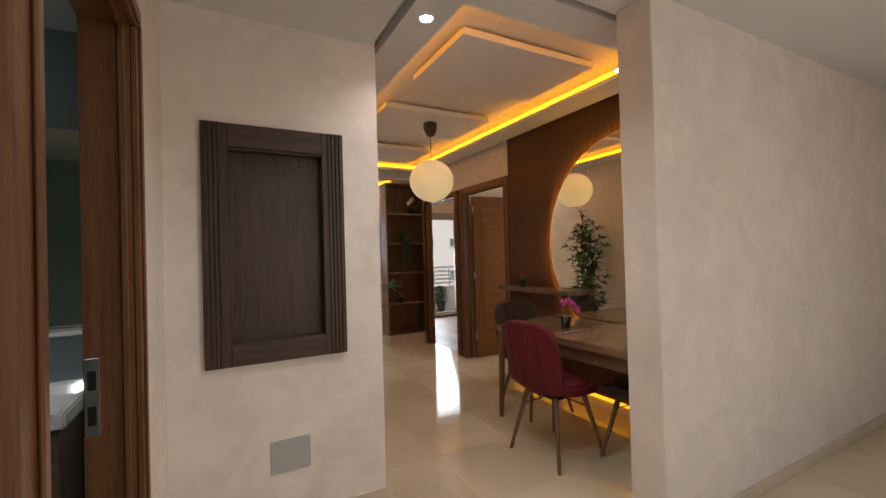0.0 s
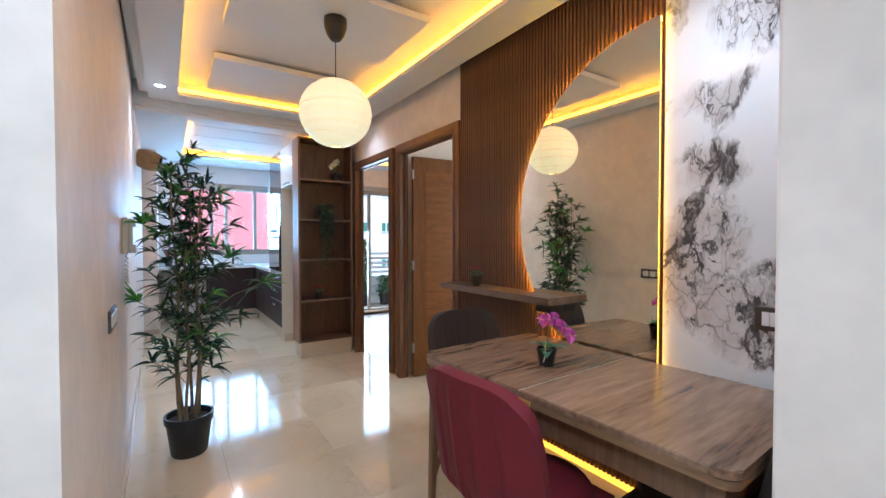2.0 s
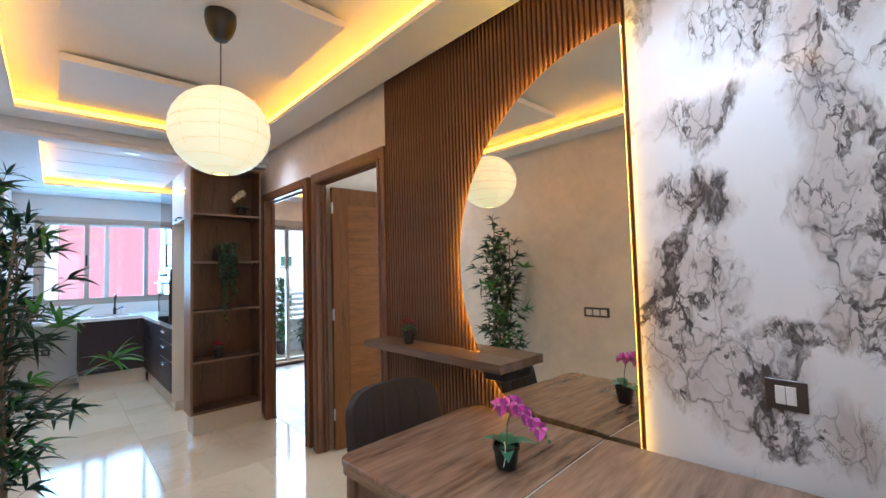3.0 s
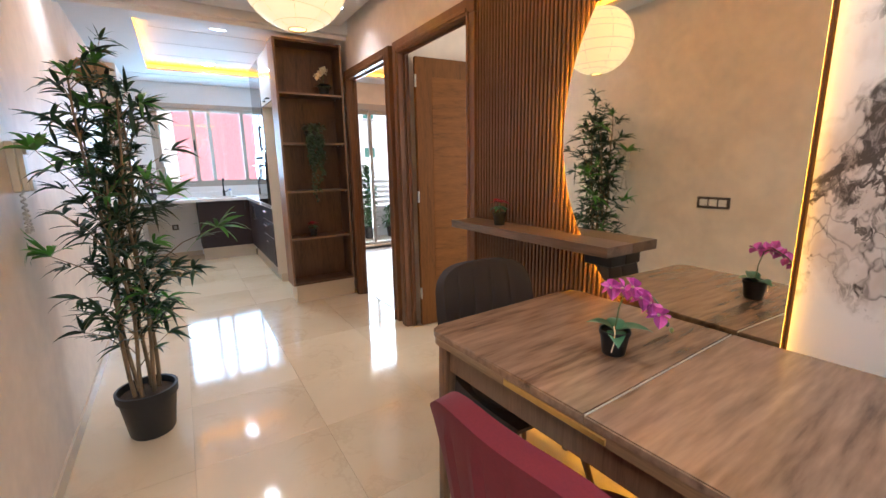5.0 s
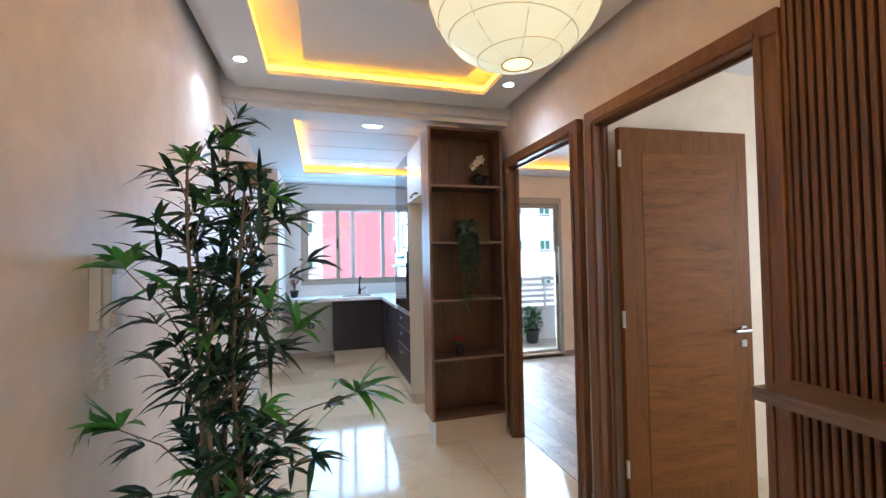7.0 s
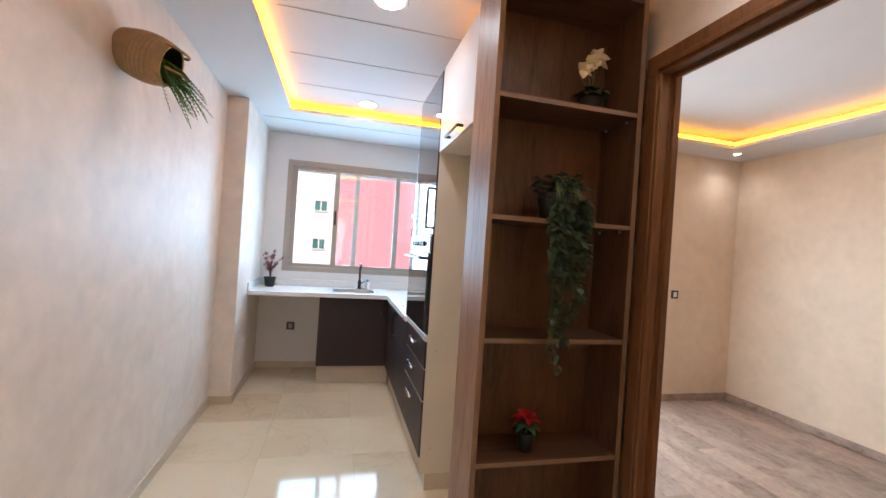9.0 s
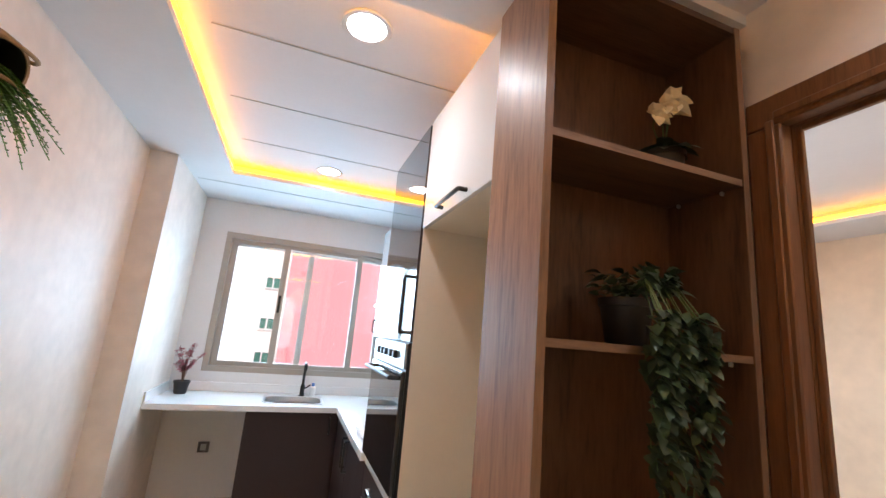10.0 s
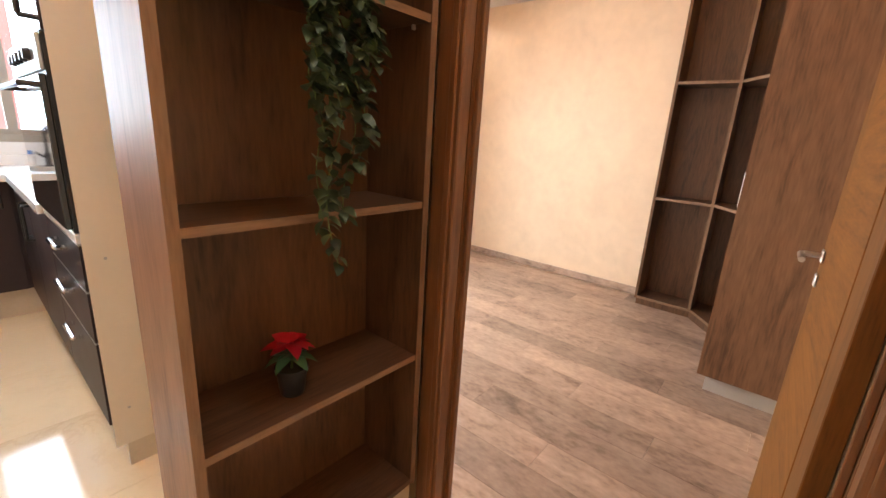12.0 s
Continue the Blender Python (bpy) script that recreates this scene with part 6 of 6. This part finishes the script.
    part("spout", tube([(2.09, 9.31, CT + 0.09), (2.09, 9.31, CT + 0.27), (2.09, 9.305, CT + 0.285), (2.09, 9.17, CT + 0.285), (2.09, 9.16, CT + 0.275), (2.09, 9.16, CT + 0.235)], 0.011, 10), black_metal, f, "", True)
    part("lever", tube([(2.09, 9.31, CT + 0.06), (2.125, 9.305, CT + 0.075), (2.155, 9.30, CT + 0.10)], 0.007, 8), black_metal, f, "", True)
    b = thing("soap_bottle", (2.18, 9.33, CT), "small clear and blue bottle beside the tap", "bottle")
    part("body", turned([(0.0, 0), (0.025, 0.002), (0.026, 0.07), (0.012, 0.085)], (2.18, 9.33, CT), 16), paper_white, b, "clear body", True)
    part("cap", turned([(0.013, 0.085), (0.013, 0.11), (0.0, 0.112)], (2.18, 9.33, CT), 14), blue_cap, b, "blue cap", True)
    c = thing("folded_cloth", (2.56, 7.95, CT), "crumpled white cloth on the worktop", "cloth")
    bm = bmesh.new()
    bmesh.ops.create_grid(bm, x_segments=16, y_segments=16, size=0.13)
    for v in bm.verts:
        v.co.z = CT + 0.006 + 0.035 * max(0, noise.noise(v.co * 14)) + 0.01 * (1 - min(1, 10 * v.co.length ** 2))
        v.co.x += 2.52
        v.co.y += 7.95
    o = part("sheet", bm, paper_white, c, "", True, 180)
    o.modifiers.new("thickness", 'SOLIDIFY').thickness = 0.004
    # wall units and hood over the right run
    for a, b, z in ((7.58, 8.15, 1.50), (8.152, 8.75, 1.78), (8.752, 9.25, 1.50)):
        u = thing("wall_cabinet", (2.85, (a + b) / 2, z), "glossy white kitchen wall cabinet", "cabinet", "kitchen wall cabinets")
        part("body", boxes((2.682, a, z, XR - 0.001, b, 2.50)), gloss_white, u)
        d = part("door", boxes((2.66, a + 0.002, z - 0.004, 2.679, b - 0.002, 2.50), bevel=0.0015), gloss_white, u)
        bar_handle(d, (2.66, b - 0.05, z + 0.03), (2.66, b - 0.05, z + 0.14), (-0.028, 0, 0), black_metal, 0.006)
    h = thing("cooker_hood", (2.8, 8.45, 1.71), "slim steel cooker hood under a wall cabinet", "hood")
    part("body", boxes((2.60, 8.16, 1.74, XR - 0.001, 8.745, 1.774), bevel=0.004), steel, h)
    part("visor", boxes((2.54, 8.16, 1.74, 2.599, 8.745, 1.76), bevel=0.003), steel, h)


blue_cap = mat("blue_plastic", (0.06, 0.22, 0.62), 0.4)
kitchen()


def blossom(x, y, z):
    t = thing("potted_blossom", (x, y, z), "small pink blossom tree in a black pot on the worktop", "plant")
    pot(t, (x, y, z), 0.058, 0.10)
    rnd = random.Random(13)
    st, bl = bmesh.new(), bmesh.new()
    for k in range(11):
        a = rnd.uniform(0, 2 * math.pi)
        h, r = rnd.uniform(0.16, 0.30), rnd.uniform(0.04, 0.13)
        end = Vector((x + r * math.cos(a), y + 0.6 * r * math.sin(a), z + 0.09 + h))
        mid = Vector((x + 0.25 * r * math.cos(a), y, z + 0.09 + 0.5 * h))
        pts = [Vector((x, y, z + 0.08)), mid, end]
        tube(pts, 0.0035, 5, st, 0.0012)
        for j in range(9):
            p = mid.lerp(end, rnd.random() * 1.05)
            for q in range(4):
                b = rnd.uniform(0, 2 * math.pi)
                leaf(bl, p + Vector((rnd.uniform(-0.012, 0.012),) * 3), (math.cos(b), math.sin(b), rnd.uniform(-0.4, 0.9)), 0.022, 0.018, 0.2, 0.3, rows=3)
    part("twigs", st, twig_brown, t, "brown twigs", True)
    part("blossoms", bl, petal_blossom, t, "pink and dark red blossoms", True)
    return t


blossom(1.15, 9.24, CT)


# ---- bedroom seen through the doorway ----
def prism(points, z0, z1, bm=None):
    """An upright block over a polygon given anticlockwise."""
    bm = bm or bmesh.new()
    lo = [bm.verts.new((x, y, z0)) for x, y in points]
    hi = [bm.verts.new((x, y, z1)) for x, y in points]
    bm.faces.new(list(reversed(lo)))
    bm.faces.new(hi)
    for k in range(len(points)):
        j = (k + 1) % len(points)
        bm.faces.new((lo[k], lo[j], hi[j], hi[k]))
    return bm


def bedroom_shelf():
    xf, xb, ya, ym, yb, xw = 5.80, 6.058, 6.06, 5.645, 5.415, 5.50
    t = thing("corner_shelf_unit", ((xf + xb) / 2, (ya + yb) / 2, 0), "tall dark walnut open corner shelf with an angled end bay", "shelf")
    th, z1 = 0.02, 2.52
    part("side_panel", boxes((xf, ya - th, 0.06, xb, ya, z1)), walnut, t)
    part("back_panel", boxes((xb - 0.012, yb, 0.06, xb, ya - th, z1)), walnut, t)
    part("end_back_panel", boxes((xw, yb - 0.015, 0.06, xb - 0.012, yb - 0.001, z1)), walnut, t)
    part("upright", boxes((xf, ym - 0.01, 0.06, xf + 0.02, ym + 0.01, z1)), walnut_edge_v, t, "pale edged upright")
    part("upright", boxes((xf + 0.021, ym - 0.009, 0.06, xb - 0.0125, ym + 0.009, z1)), walnut, t)
    for z in (0.06, 0.905, 1.775, z1 - 0.02):
        s = part("shelf_board", boxes((xf + 0.003, ym + 0.0105, z, xb - 0.0125, ya - th - 0.0005, z + 0.02)), walnut_h, t)
        part("shelf_edge", boxes((xf, ym + 0.0105, z, xf + 0.0028, ya - th - 0.0005, z + 0.02)), walnut_edge, s, "pale edging strip")
        s = part("angled_shelf", prism([(xw + 0.005, yb), (xb - 0.0125, yb), (xb - 0.0125, ym - 0.0105), (xf + 0.012, ym - 0.0105)], z, z + 0.02), walnut_h, t)
        part("shelf_edge", prism([(xw, yb), (xw + 0.0045, yb), (xf + 0.0115, ym - 0.0105), (xf + 0.005, ym - 0.0105)], z, z + 0.02), walnut_edge, s, "pale edging strip")
    part("plinth", prism([(xw + 0.03, yb), (xb - 0.001, yb), (xb - 0.001, ya - 0.01), (xf + 0.03, ya - 0.01), (xf + 0.03, ym)], 0, 0.0595), walnut, t)
    w = thing("wardrobe", (5.1, 5.17, 0), "tall walnut wardrobe beside the open corner shelf", "wardrobe")
    part("side_panel", boxes((4.68, 4.940, 0.10, 4.70, 5.40, 2.52)), wardrobe_wood, w)
    part("body", boxes((4.702, 4.940, 0.10, 5.498, 5.378, 2.52)), walnut, w)
    for a, b in ((4.704, 5.098), (5.102, 5.497)):
        d = part("door", boxes((a, 5.380, 0.102, b, 5.399, 2.52), bevel=0.0015), wardrobe_wood, w)
        x = b - 0.04 if a < 5 else a + 0.04
        bar_handle(d, (x, 5.399, 1.0), (x, 5.399, 1.2), (0, 0.03, 0), steel, 0.006)
    part("plinth", boxes((4.72, 4.940, 0, 5.498, 5.36, 0.0995)), gap_paint, w, "grey recessed plinth")


bedroom_shelf()


def balcony_plant(x, y, seed, tall=0.38):
    t = thing("balcony_plant", (x, y, -0.02), "leafy green potted plant on the balcony", "plant")
    pot(t, (x, y, -0.02), 0.12, 0.22)
    rnd = random.Random(seed)
    bm = bmesh.new()
    for _ in range(int(220 * (0.4 + 1.6 * tall))):
        a, e = rnd.uniform(0, 2 * math.pi), rnd.uniform(0.1, 2.2)
        r = rnd.uniform(0, 0.14)
        leaf(bm, (x + r * math.cos(a), y + r * math.sin(a), 0.18 + rnd.uniform(0, tall)), (math.cos(a), math.sin(a), e), rnd.uniform(0.09, 0.2), 0.045, 0.6, 0.2)
    part("leaves", bm, foliage, t, "green leaves", True)


balcony_plant(4.98, 9.25, 31)
balcony_plant(4.52, 9.28, 32, 1.15)

# ---- floor pieces ----
floor = tagged(new("floor"), "polished cream marble tile floor", "floor", kind="structure")
S = 0.60
tile = None
for i in range(-1, 9):
    for j in range(-3, 16):
        x, y = 0.82 + S * i - S * 1, 0.20 + S * j
        if y >= 2.3 and x < 0.6 or x > 3.0 and y > 4.6:
            continue
        if y + S < 1.5 and x > 5.2:
            continue
        if x > 5.4:
            continue
        if x + S < -0.2:
            continue
        w = min(S, XR + 0.055 - x) if y > 4.6 and x < XR else S
        if w < 0.02:
            continue
        if abs(w - S) < 1e-6:
            if tile is None:
                b = bmesh.new()
                bm = boxes((0.0004, 0.0004, -0.012, S - 0.0004, S - 0.0004, 0.0))
                bmesh.ops.bevel(bm, geom=[e for e in bm.edges if all(v.co.z > -0.001 for v in e.verts)], offset=0.0005, segments=1, affect='EDGES')
                b.free()
                ob = attach(link("tile", bm, floor_stone), floor)
                tile = ob.data
            else:
                ob = attach(new("tile", tile), floor)
        else:
            bm = boxes((0.001, 0.001, -0.012, w - 0.001, S - 0.001, 0.0))
            ob = attach(link("tile", bm, floor_stone), floor)
        ob.location = (x, y, 0)
bedroom_floor = tagged(new("floor_bedroom"), "glossy brown wood-look plank floor", "floor", kind="structure")
PL, PW = 1.2, 0.195
board = None
rnd = random.Random(2)
for j in range(16):
    x = XR + 0.06 + PW * j
    for i in range(-1, 7):
        y = 3.73 + PL * i + (j * 0.43 % PL)
        a, b = max(y, 5.001), min(y + PL, 8.18)
        if b - a < 0.03 or x > 6.0:
            continue
        if abs(b - a - PL) < 1e-6:
            if board is None:
                ob = attach(link("plank", boxes((0.0008, 0.0008, -0.012, PW - 0.0008, PL - 0.0008, 0.0)), plank), bedroom_floor)
                board = ob.data
            else:
                ob = attach(new("plank", board), bedroom_floor)
        else:
            ob = attach(link("plank", boxes((0.0008, 0.0008, -0.012, PW - 0.0008, b - a - 0.0008, 0.0)), plank), bedroom_floor)
        ob.location = (x, a, 0)
